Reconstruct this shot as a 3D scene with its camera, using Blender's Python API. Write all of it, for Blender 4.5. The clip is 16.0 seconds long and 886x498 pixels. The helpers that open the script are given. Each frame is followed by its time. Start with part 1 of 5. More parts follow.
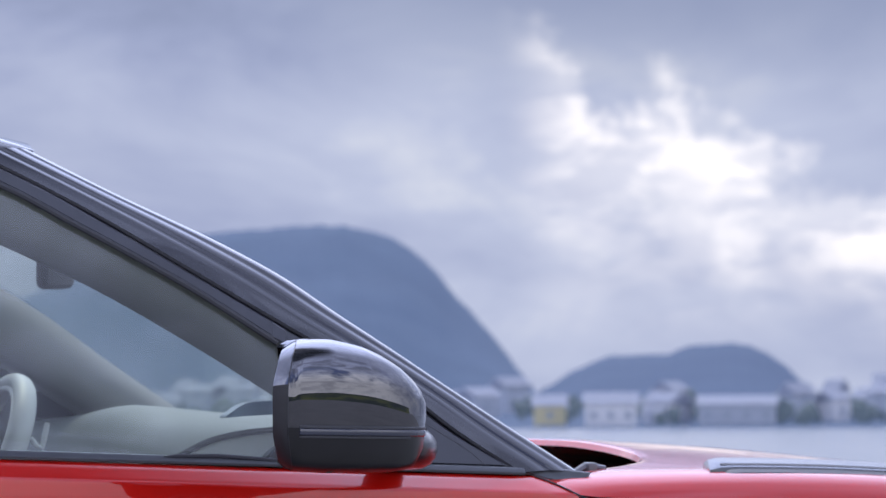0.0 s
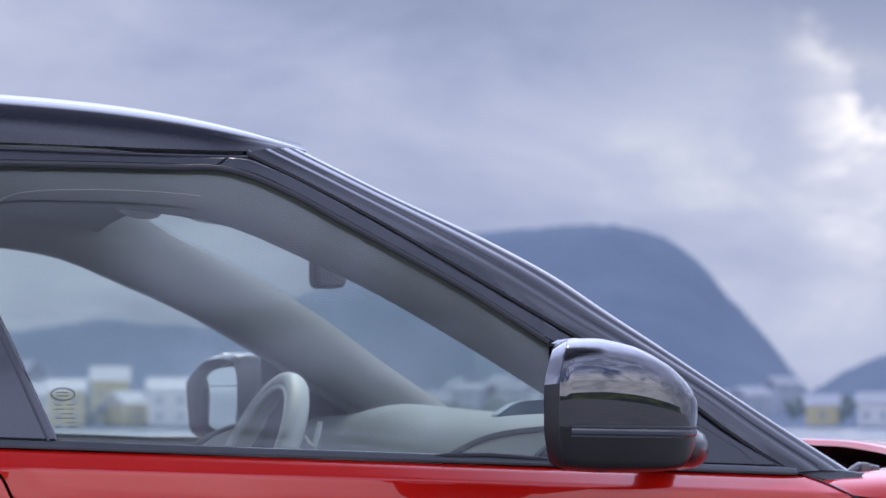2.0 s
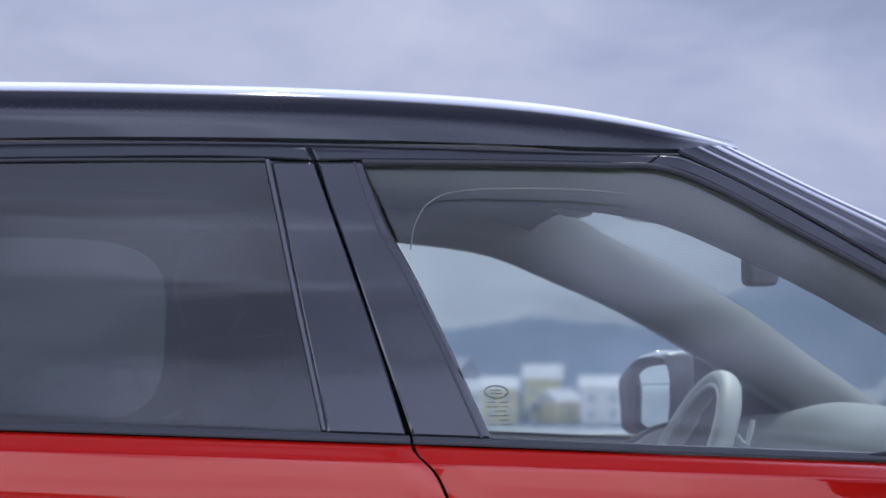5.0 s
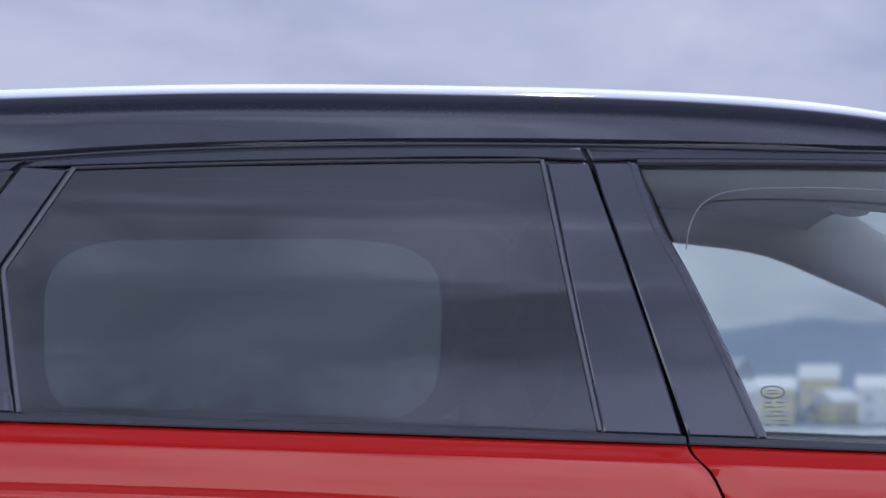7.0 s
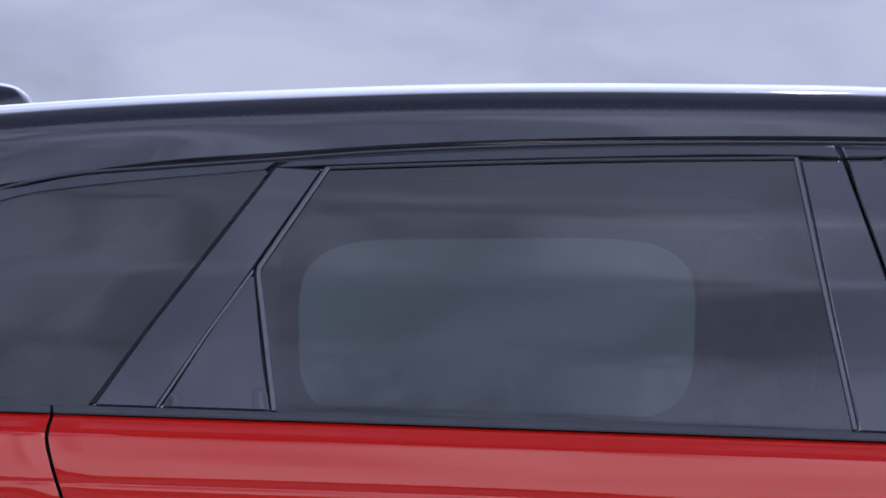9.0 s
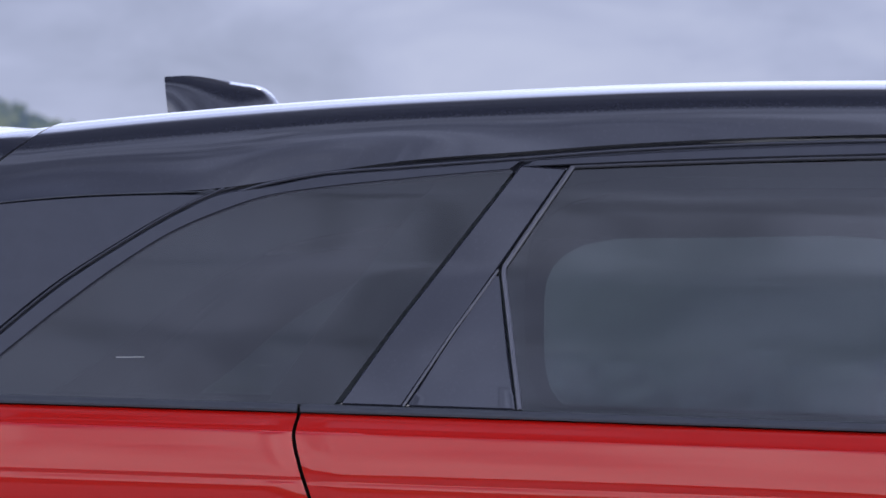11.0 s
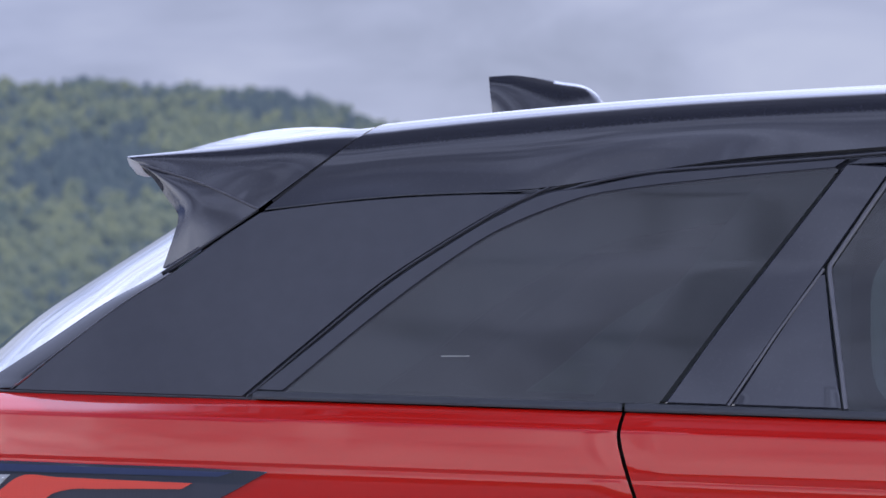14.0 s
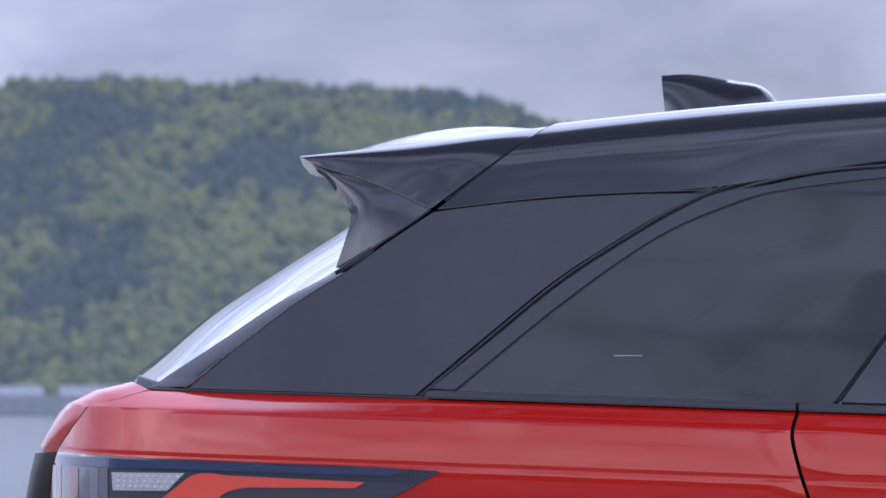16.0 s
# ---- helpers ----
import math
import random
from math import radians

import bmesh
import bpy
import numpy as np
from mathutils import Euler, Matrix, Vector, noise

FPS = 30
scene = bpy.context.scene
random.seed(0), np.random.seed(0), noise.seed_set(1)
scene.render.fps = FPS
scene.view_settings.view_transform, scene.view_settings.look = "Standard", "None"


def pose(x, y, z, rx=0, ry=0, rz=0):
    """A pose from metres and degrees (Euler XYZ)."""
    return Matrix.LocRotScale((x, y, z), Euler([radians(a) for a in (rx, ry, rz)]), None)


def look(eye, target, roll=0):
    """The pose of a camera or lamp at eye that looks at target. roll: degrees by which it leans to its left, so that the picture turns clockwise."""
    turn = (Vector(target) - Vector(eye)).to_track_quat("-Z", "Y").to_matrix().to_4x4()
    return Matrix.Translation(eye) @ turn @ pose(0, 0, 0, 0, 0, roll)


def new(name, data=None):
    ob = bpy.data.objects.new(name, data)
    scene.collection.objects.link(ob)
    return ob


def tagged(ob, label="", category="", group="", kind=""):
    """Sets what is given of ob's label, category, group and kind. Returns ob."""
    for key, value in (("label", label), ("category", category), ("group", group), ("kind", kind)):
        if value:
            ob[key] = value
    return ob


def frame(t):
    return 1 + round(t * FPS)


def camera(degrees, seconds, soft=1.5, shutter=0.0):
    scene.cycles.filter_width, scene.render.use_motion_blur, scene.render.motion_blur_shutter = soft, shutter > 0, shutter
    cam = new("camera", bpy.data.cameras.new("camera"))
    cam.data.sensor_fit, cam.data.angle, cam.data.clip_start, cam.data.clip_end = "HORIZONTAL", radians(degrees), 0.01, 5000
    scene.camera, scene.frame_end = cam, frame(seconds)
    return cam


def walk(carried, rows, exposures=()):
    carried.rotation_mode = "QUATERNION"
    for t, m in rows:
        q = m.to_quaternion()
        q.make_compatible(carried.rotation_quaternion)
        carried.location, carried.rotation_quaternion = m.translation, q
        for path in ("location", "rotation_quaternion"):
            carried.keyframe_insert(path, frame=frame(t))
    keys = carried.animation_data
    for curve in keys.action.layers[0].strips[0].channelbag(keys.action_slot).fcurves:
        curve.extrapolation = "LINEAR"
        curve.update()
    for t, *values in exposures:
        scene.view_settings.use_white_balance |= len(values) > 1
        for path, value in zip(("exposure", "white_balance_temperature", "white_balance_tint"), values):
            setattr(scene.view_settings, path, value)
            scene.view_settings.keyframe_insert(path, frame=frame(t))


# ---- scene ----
# The camera stands on a tripod at the kerb side of the car and pans from the bonnet to the tail.
cam = camera(14.415, 16.0)
EYE = (0.0, 0.0, 1.20)
# seconds, degrees turned to the right of the car's square, degrees up, roll
ROWS = [
    (0.0, 21.608, 2.296, -0.154),
    (0.5, 20.599, 2.298, -0.140),
    (1.0, 19.452, 2.293, -0.113),
    (1.5, 18.362, 2.293, -0.090),
    (2.0, 17.178, 2.292, -0.065),
    (2.5, 16.000, 2.284, -0.046),
    (3.0, 14.717, 2.278, -0.030),
    (3.5, 13.560, 2.274, -0.012),
    (4.0, 12.394, 2.271, -0.002),
    (6.5, 6.748, 2.262, -0.002),
    (7.0, 5.619, 2.267, -0.008),
    (7.5, 4.599, 2.264, -0.013),
    (8.0, 3.477, 2.259, -0.013),
    (8.5, 2.525, 2.249, -0.010),
    (9.0, 1.478, 2.250, -0.003),
    (11.5, -3.504, 2.228, 0.006),
    (12.0, -4.439, 2.230, 0.015),
    (12.5, -5.234, 2.231, 0.027),
    (13.0, -6.146, 2.228, 0.045),
    (13.5, -6.971, 2.222, 0.062),
    (14.0, -7.836, 2.217, 0.069),
    (14.5, -8.654, 2.216, 0.083),
    (15.0, -9.470, 2.212, 0.101),
    (15.5, -10.106, 2.207, 0.116),
    (16.0, -10.657, 2.203, 0.129),
]
walk(cam, [(t, pose(*EYE, 90 + up, -roll, -right)) for t, right, up, roll in ROWS])
cam.data.dof.use_dof, cam.data.dof.focus_distance, cam.data.dof.aperture_fstop = True, 4.75, 11.0
scene.view_settings.exposure = 0.0


# ---- light: bright broken cloud, the sun high behind the car ----
SUN_RIGHT, SUN_UP = 15.4, 56.0
sun_way = Vector((math.sin(radians(SUN_RIGHT)) * math.cos(radians(SUN_UP)), math.cos(radians(SUN_RIGHT)) * math.cos(radians(SUN_UP)), math.sin(radians(SUN_UP))))
world = bpy.data.worlds.new("world")
scene.world = world
world.use_nodes = True


class Nodes:
    """A short way to wire a node tree."""

    def __init__(self, tree):
        self.tree = tree
        tree.nodes.clear()

    def add(self, kind, inputs=(), **settings):
        node = self.tree.nodes.new("ShaderNode" + kind)
        if "operation" in settings:
            node.operation = settings["operation"]
        if "data_type" in settings:
            node.data_type = settings["data_type"]
        if "smooth" in settings:
            node.interpolation_type = "SMOOTHSTEP"
        if "bands" in settings:
            node.bands_direction = settings["bands"]
        for key, value in dict(inputs).items():
            if isinstance(value, bpy.types.NodeSocket):
                self.tree.links.new(value, node.inputs[key])
            else:
                node.inputs[key].default_value = value
        return node

    def noise(self, vector, scale, detail=4.0, rough=0.5, distort=0.0):
        return self.add("TexNoise", {"Vector": vector, "Scale": scale, "Detail": detail, "Roughness": rough, "Distortion": distort}).outputs["Fac"]

    def ramp(self, value, *stops):
        node = self.add("ValToRGB", {"Fac": value})
        while len(node.color_ramp.elements) < len(stops):
            node.color_ramp.elements.new(0.5)
        for element, (at, colour) in zip(node.color_ramp.elements, stops):
            element.position = at
            element.color = colour if len(colour) == 4 else (*colour, 1)
        return node.outputs["Color"]

    def span(self, value, a, b, c=0.0, d=1.0):
        return self.add("MapRange", {"Value": value, "From Min": a, "From Max": b, "To Min": c, "To Max": d}, smooth=True).outputs["Result"]

    def math(self, operation, a, b=0.0):
        return self.add("Math", {0: a, 1: b}, operation=operation).outputs[0]

    def blend(self, factor, a, b):
        node = self.add("Mix", data_type="RGBA")
        for socket, value in ((node.inputs[0], factor), (node.inputs[6], a), (node.inputs[7], b)):
            if isinstance(value, bpy.types.NodeSocket):
                self.tree.links.new(value, socket)
            else:
                socket.default_value = value if isinstance(value, float) else (*value[:3], 1)
        return node.outputs[2]


def build_sky():
    n = Nodes(world.node_tree)
    sky = n.add("TexSky")
    sky.sky_type, sky.sun_disc, sky.dust_density = "NISHITA", False, 1.5
    sky.sun_elevation, sky.sun_rotation = radians(SUN_UP), radians(SUN_RIGHT)
    clear = n.add("VectorMath", {0: sky.outputs[0], "Scale": 0.012}, operation="SCALE").outputs[0]
    way = n.add("TexCoord").outputs["Generated"]
    flat = n.add("Mapping", {"Vector": way, "Scale": (1.0, 1.0, 2.6)}).outputs[0]
    big = n.noise(flat, 3.2, 5.0, 0.5, 0.3)
    fine = n.noise(flat, 11.0, 7.0, 0.56, 0.4)
    mixed = n.math("ADD", n.math("MULTIPLY", big, 0.55), n.math("MULTIPLY", fine, 0.45))
    height = n.add("SeparateXYZ", {0: way}).outputs["Z"]
    # overhead the cover is smoother than near the horizon
    rough = mixed
    calm = n.span(height, 0.25, 0.55, 0.0, 0.80)
    mixed = n.math("ADD", n.math("MULTIPLY", mixed, n.math("SUBTRACT", 1.0, calm)), n.math("MULTIPLY", calm, 0.55))
    grey = n.ramp(mixed, (0.30, (0.22, 0.27, 0.44)), (0.46, (0.37, 0.42, 0.63)), (0.60, (0.53, 0.58, 0.77)), (0.75, (0.92, 0.93, 0.97)))
    # the sunlit cloud bank over the fjord: a ragged crest that falls to the right, soft below
    axes = n.add("SeparateXYZ", {0: way}).outputs
    right = n.math("MULTIPLY", n.math("ARCTAN2", axes["X"], axes["Y"]), 57.3)
    crest = n.math("SUBTRACT", 14.2, n.math("MULTIPLY", right, 0.375))
    puffs = n.math("ADD", n.math("MULTIPLY", n.noise(way, 30.0, 3.0, 0.5, 0.3), 0.7), n.math("MULTIPLY", n.noise(way, 85.0, 5.0, 0.55, 0.2), 0.3))
    crest = n.math("ADD", crest, n.math("MULTIPLY", n.math("SUBTRACT", puffs, 0.50), 5.0))
    under = n.math("SUBTRACT", crest, n.math("MULTIPLY", axes["Z"], 57.3))
    lit = n.math("MULTIPLY", n.span(under, -0.25, 0.55), n.span(under, 3.4, 0.5, 0.25, 1.0))
    lit = n.math("MULTIPLY", lit, n.span(n.noise(flat, 38.0, 6.0, 0.55, 0.3), 0.36, 0.60, 0.35, 1.0))
    lit = n.math("MULTIPLY", lit, n.math("MULTIPLY", n.span(right, 22.4, 24.2), n.span(right, 40.0, 32.0)))
    lit = n.math("MULTIPLY", lit, n.span(axes["Z"], 0.004, 0.042))
    # cloud that faces the sun, behind the camera, is whiter
    fronted = n.math("MULTIPLY", n.span(n.add("SeparateXYZ", {0: way}).outputs["Y"], 0.1, -0.7), n.span(height, 0.50, 0.22, 0.05, 0.85))
    gaps = n.span(n.noise(way, 2.3, 6.0, 0.55, 0.2), 0.44, 0.56)
    gaps = n.math("ADD", gaps, n.math("MULTIPLY", n.span(height, 0.28, 0.12), n.math("SUBTRACT", 1.0, gaps)))
    fronted = n.math("MULTIPLY", fronted, n.math("MULTIPLY", gaps, n.span(rough, 0.40, 0.56, 0.6, 1.0)))
    behind = n.math("MULTIPLY", n.span(n.add("SeparateXYZ", {0: way}).outputs["Y"], 0.0, -0.4), n.math("MULTIPLY", n.math("SUBTRACT", 1.0, gaps), n.span(height, 0.62, 0.45)))
    grey = n.blend(behind, grey, (0.13, 0.17, 0.34))
    # sky raised straight across the fjord, standing in for the lens's brighter centre
    away = n.add("VectorMath", {0: way, 1: (-0.06, 0.99, 0.06)}, operation="SUBTRACT").outputs[0]
    away = n.add("VectorMath", {0: away, 1: (0.7, 1.0, 1.6)}, operation="MULTIPLY").outputs[0]
    thin = n.math("MULTIPLY", n.span(n.add("VectorMath", {0: away}, operation="LENGTH").outputs["Value"], 0.26, 0.04), 0.25)
    base = n.blend(thin, n.blend(fronted, grey, (1.50, 1.52, 1.68)), (0.76, 0.80, 0.98))
    deep = n.add("VectorMath", {0: way, 1: (math.sin(radians(25.5)), math.cos(radians(25.5)), 0.135)}, operation="SUBTRACT").outputs[0]
    deep = n.add("VectorMath", {0: deep, 1: (0.5, 0.5, 2.0)}, operation="MULTIPLY").outputs[0]
    base = n.blend(n.span(n.add("VectorMath", {0: deep}, operation="LENGTH").outputs["Value"], 0.13, 0.03, 0.0, 0.8), base, (0.27, 0.32, 0.49))
    cloud = n.blend(lit, base, (1.18, 1.14, 1.18))
    # thin cloud glows round the hidden sun, and the broken cover lifts with height until it opens to blue overhead
    to_sun = n.add("VectorMath", {0: way, 1: sun_way}, operation="DOT_PRODUCT").outputs["Value"]
    gain = n.math("ADD", n.math("ADD", 1.0, n.span(to_sun, 0.74, 0.99, 0.0, 3.2)), n.span(height, 0.12, 0.45, 0.0, 1.0))
    # unseen bright sky beyond the car's tail, added to lift what the tail mirrors
    tail = n.math("MULTIPLY", n.span(axes["X"], -0.20, -0.60, 0.0, 1.2), n.span(height, 0.55, 0.35))
    gain = n.math("ADD", gain, tail)
    # bright banks of cloud over the fjord, above the hills
    banks = n.math("MULTIPLY", n.span(height, 0.108, 0.165), n.math("MULTIPLY", n.span(height, 0.60, 0.32), n.span(axes["Y"], 0.15, 0.5)))
    streaks = n.span(n.noise(n.add("Mapping", {"Vector": way, "Scale": (1.6, 1.0, 7.0)}).outputs[0], 5.0, 6.0, 0.6, 0.6), 0.38, 0.60, 0.45, 1.5)
    gain = n.math("ADD", gain, n.math("MULTIPLY", banks, streaks))
    # heaps of cloud half-way up behind the camera, with deeper grey towards the tail
    heaps = n.span(n.noise(n.add("Mapping", {"Vector": way, "Scale": (1.0, 1.0, 1.5)}).outputs[0], 5.5, 6.0, 0.55, 0.5), 0.42, 0.62, 0.60, 1.25)
    back = n.math("MULTIPLY", n.span(axes["Y"], 0.0, -0.35), n.math("MULTIPLY", n.span(height, 0.42, 0.58), n.span(height, 0.90, 0.80)))
    heaps = n.math("MULTIPLY", heaps, n.span(axes["X"], -0.16, 0.10, 0.74, 1.0))
    ragged = n.math("ADD", height, n.math("MULTIPLY", n.math("SUBTRACT", n.noise(way, 7.0, 6.0, 0.55, 0.4), 0.5), 0.30))
    bank = n.math("MULTIPLY", n.span(ragged, 0.75, 0.66), n.math("MULTIPLY", n.span(axes["X"], 0.02, 0.11, 0.0, 0.65), n.span(axes["X"], 0.38, 0.24)))
    heaps = n.math("ADD", heaps, bank)
    gain = n.math("MULTIPLY", gain, n.math("ADD", 1.0, n.math("MULTIPLY", back, n.math("SUBTRACT", heaps, 1.0))))
    bright = n.add("VectorMath", {0: cloud, "Scale": gain}, operation="SCALE").outputs[0]
    bright = n.add("VectorMath", {0: bright, 1: n.blend(n.span(height, 0.25, 0.60), (1.0, 1.0, 1.0), (0.93, 0.95, 1.04))}, operation="MULTIPLY").outputs[0]
    broken = n.span(mixed, 0.40, 0.58, 0.55, 1.0)
    solid = n.span(mixed, 0.25, 0.50, 0.75, 0.97)
    high = n.span(height, 0.30, 0.60)
    cover = n.math("ADD", n.math("MULTIPLY", solid, n.math("SUBTRACT", 1.0, high)), n.math("MULTIPLY", broken, high))
    wisps = n.span(n.noise(n.add("Mapping", {"Vector": way, "Scale": (1.2, 9.0, 1.0)}).outputs[0], 4.0, 6.0, 0.6, 0.5), 0.42, 0.68, 0.01, 0.16)
    opened = n.span(height, 0.835, 0.93)
    cover = n.math("MULTIPLY", cover, n.math("ADD", n.math("SUBTRACT", 1.0, opened), n.math("MULTIPLY", opened, wisps)))
    n.add("OutputWorld", {"Surface": n.add("Background", {"Color": n.blend(cover, clear, bright), "Strength": 1.0}).outputs[0]})


build_sky()
sun = new("sun", bpy.data.lights.new("sun", "SUN"))
sun.data.energy, sun.data.angle, sun.data.color = 1.5, radians(0.6), (1.0, 0.95, 0.88)
sun.matrix_world = look(sun_way * 50, (0, 0, 0))


# ---- materials ----
def material(name, build):
    made = bpy.data.materials.new(name)
    made.use_nodes = True
    n = Nodes(made.node_tree)
    n.add("OutputMaterial", {"Surface": build(n)})
    return made


def surface(n, colour, rough=0.5, metal=0.0, coat=0.0, bump=None, strength=0.1, distance=0.01, **more):
    inputs = {"Base Color": colour if isinstance(colour, bpy.types.NodeSocket) else (*colour, 1), "Roughness": rough, "Metallic": metal, "Coat Weight": coat, "Coat Roughness": 0.02, **more}
    if bump is not None:
        inputs["Normal"] = n.add("Bump", {"Height": bump, "Strength": strength, "Distance": distance}).outputs[0]
    return n.add("BsdfPrincipled", inputs).outputs[0]


def place(n):
    return n.add("TexCoord").outputs["Object"]


def red_paint(n):
    p = place(n)
    flake = n.noise(p, 900.0, 2.0)
    tone = n.noise(p, 3.0, 3.0)
    colour = n.blend(n.math("MULTIPLY", flake, tone), (0.58, 0.006, 0.003), (0.67, 0.009, 0.004))
    return surface(n, colour, 0.32, 0.1, 1.0, n.noise(p, 260.0, 2.0), 0.012, 0.002, **{"Specular IOR Level": 0.1, "Coat IOR": 1.66})


def black_gloss(n):
    p = place(n)
    dust = n.span(n.noise(p, 160.0, 5.0, 0.7), 0.5, 0.8)
    colour = n.blend(n.math("MULTIPLY", dust, n.noise(p, 5.0, 3.0)), (0.026, 0.027, 0.038), (0.045, 0.046, 0.06))
    return surface(n, colour, n.span(dust, 0.0, 1.0, 0.04, 0.09), 0.0, 1.0, n.noise(p, 14.0, 2.0), 0.01, 0.004)


def black_satin(n):
    p = place(n)
    return surface(n, n.blend(n.noise(p, 40.0, 4.0), (0.034, 0.036, 0.048), (0.050, 0.052, 0.066)), 0.28, 0.0, 0.35, n.noise(p, 300.0, 2.0), 0.02, 0.001)


def rubber(n):
    p = place(n)
    return surface(n, n.blend(n.noise(p, 60.0, 4.0), (0.042, 0.043, 0.052), (0.060, 0.061, 0.072)), 0.45, 0.0, 0.0, n.noise(p, 400.0, 2.0), 0.05, 0.001)


def dark_chrome(n):
    p = place(n)
    return surface(n, n.blend(n.noise(p, 30.0, 3.0), (0.13, 0.13, 0.14), (0.165, 0.165, 0.18)), 0.005, 0.95, 0.6, n.noise(p, 9.0, 2.0), 0.006, 0.004)


def chrome(n):
    p = place(n)
    return surface(n, n.blend(n.noise(p, 30.0, 3.0), (0.62, 0.62, 0.64), (0.72, 0.72, 0.74)), n.span(n.noise(p, 80.0, 3.0), 0.2, 0.8, 0.06, 0.14), 1.0)


def glass(tint, gloss):
    def build(n):
        clear = n.add("BsdfTransparent", {"Color": (*tint, 1)}).outputs[0]
        shine = n.add("BsdfGlossy", {"Color": (1, 1, 1, 1), "Roughness": 0.0}).outputs[0]
        facing = n.math("POWER", n.add("LayerWeight", {"Blend": 0.5}).outputs["Facing"], 5.0)
        amount = n.math("ADD", gloss, n.math("MULTIPLY", facing, 1.0 - gloss))
        return n.add("MixShader", {0: amount, 1: clear, 2: shine}).outputs[0]
    return build


def trim_grey(dark, light, rough=0.75):
    def build(n):
        p = place(n)
        return surface(n, n.blend(n.noise(p, 18.0, 4.0), dark, light), rough, 0.0, 0.0, n.noise(p, 500.0, 3.0), 0.15, 0.001)
    return build


def concrete(n):
    p = place(n)
    tone = n.math("ADD", n.math("MULTIPLY", n.noise(p, 0.25, 4.0), 0.6), n.math("MULTIPLY", n.noise(p, 6.0, 6.0, 0.65), 0.4))
    return surface(n, n.ramp(tone, (0.30, (0.12, 0.118, 0.112)), (0.70, (0.22, 0.215, 0.205))), 0.85, 0.0, 0.0, n.noise(p, 45.0, 6.0, 0.7), 0.4, 0.01)


def sea(n):
    p = place(n)
    waves = n.math("ADD", n.noise(p, 0.35, 5.0, 0.6), n.math("MULTIPLY", n.noise(p, 0.05, 3.0), 0.8))
    return surface(n, n.ramp(n.noise(p, 0.01, 4.0), (0.3, (0.13, 0.155, 0.175)), (0.7, (0.19, 0.215, 0.235))), 0.22, 0.0, 0.0, waves, 0.25, 0.4)


def far_rock(haze, low, high):
    """Rock and heath; the haze of kilometres of sea is put in as emission."""
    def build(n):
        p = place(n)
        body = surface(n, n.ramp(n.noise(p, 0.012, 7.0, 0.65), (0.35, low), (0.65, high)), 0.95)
        haze_glow = n.add("Emission", {"Color": (*haze, 1), "Strength": 1.0}).outputs[0]
        return n.add("AddShader", {0: body, 1: haze_glow}).outputs[0]
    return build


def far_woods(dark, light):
    """The forest across the fjord, a kilometre of haze added to it as bluish emission."""
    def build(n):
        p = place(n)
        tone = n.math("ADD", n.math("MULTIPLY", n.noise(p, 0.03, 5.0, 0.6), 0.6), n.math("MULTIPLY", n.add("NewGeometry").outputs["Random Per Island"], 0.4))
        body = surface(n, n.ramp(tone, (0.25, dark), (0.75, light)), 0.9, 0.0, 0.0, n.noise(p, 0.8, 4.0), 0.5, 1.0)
        haze = n.add("Emission", {"Color": (0.062, 0.087, 0.141, 1), "Strength": 1.0}).outputs[0]
        return n.add("AddShader", {0: body, 1: haze}).outputs[0]
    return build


def woods(n):
    p = place(n)
    patch = n.noise(p, 0.010, 6.0, 0.62)
    leaf = n.add("NewGeometry").outputs["Random Per Island"]
    tone = n.math("ADD", n.math("MULTIPLY", patch, 0.92), n.math("MULTIPLY", leaf, 0.20))
    return surface(n, n.ramp(tone, (0.44, (0.012, 0.024, 0.022)), (0.55, (0.034, 0.052, 0.026)), (0.68, (0.15, 0.165, 0.030))), 0.9, 0.0, 0.0, n.noise(p, 0.6, 4.0), 0.5, 1.0)


def house_wall(colour):
    def build(n):
        p = place(n)
        dirt = n.noise(p, 0.5, 5.0, 0.6)
        return surface(n, n.blend(dirt, tuple(0.85 * c for c in colour), colour), 0.8, 0.0, 0.0, n.noise(p, 4.0, 3.0), 0.2, 0.02)
    return build


def lens(colour, rough=0.08):
    def build(n):
        p = place(n)
        ribs = n.add("TexWave", {"Vector": p, "Scale": 60.0, "Distortion": 0.2}, bands="X").outputs["Fac"]
        return surface(n, colour, rough, 0.0, 1.0, ribs, 0.08, 0.002)
    return build


RED = material("red_paint", red_paint)
GLOSS = material("black_gloss", black_gloss)
SATIN = material("black_satin", black_satin)
RUBBER = material("rubber", rubber)
DARK_CHROME = material("dark_chrome", dark_chrome)
CHROME = material("chrome", chrome)
TRIM = material("grey_trim", lambda n: surface(n, n.blend(n.noise(place(n), 50.0, 3.0), (0.10, 0.10, 0.115), (0.15, 0.15, 0.17)), 0.35, 0.3, 0.3))
CLEAR = material("clear_glass", glass((0.87, 0.915, 0.855), 0.075))
GLASS_BACK = material("glass_back", lambda n: n.add("BsdfTransparent", {"Color": (0.99, 0.995, 0.995, 1)}).outputs[0])
PRIVACY = material("privacy_glass", glass((0.205, 0.245, 0.238), 0.080))
DEEP_PRIVACY = material("deep_privacy_glass", glass((0.165, 0.20, 0.195), 0.078))
SCREEN = material("screen_glass", glass((0.86, 0.925, 0.862), 0.020))
FAR_CLEAR = material("far_clear_glass", glass((0.87, 0.92, 0.875), 0.015))
HEADLINER = material("headliner", trim_grey((0.27, 0.275, 0.272), (0.33, 0.335, 0.332)))
CABIN = material("cabin_plastic", trim_grey((0.085, 0.087, 0.092), (0.12, 0.12, 0.127)))
DASH = material("dash_leather", trim_grey((0.14, 0.152, 0.152), (0.19, 0.204, 0.202), 0.6))
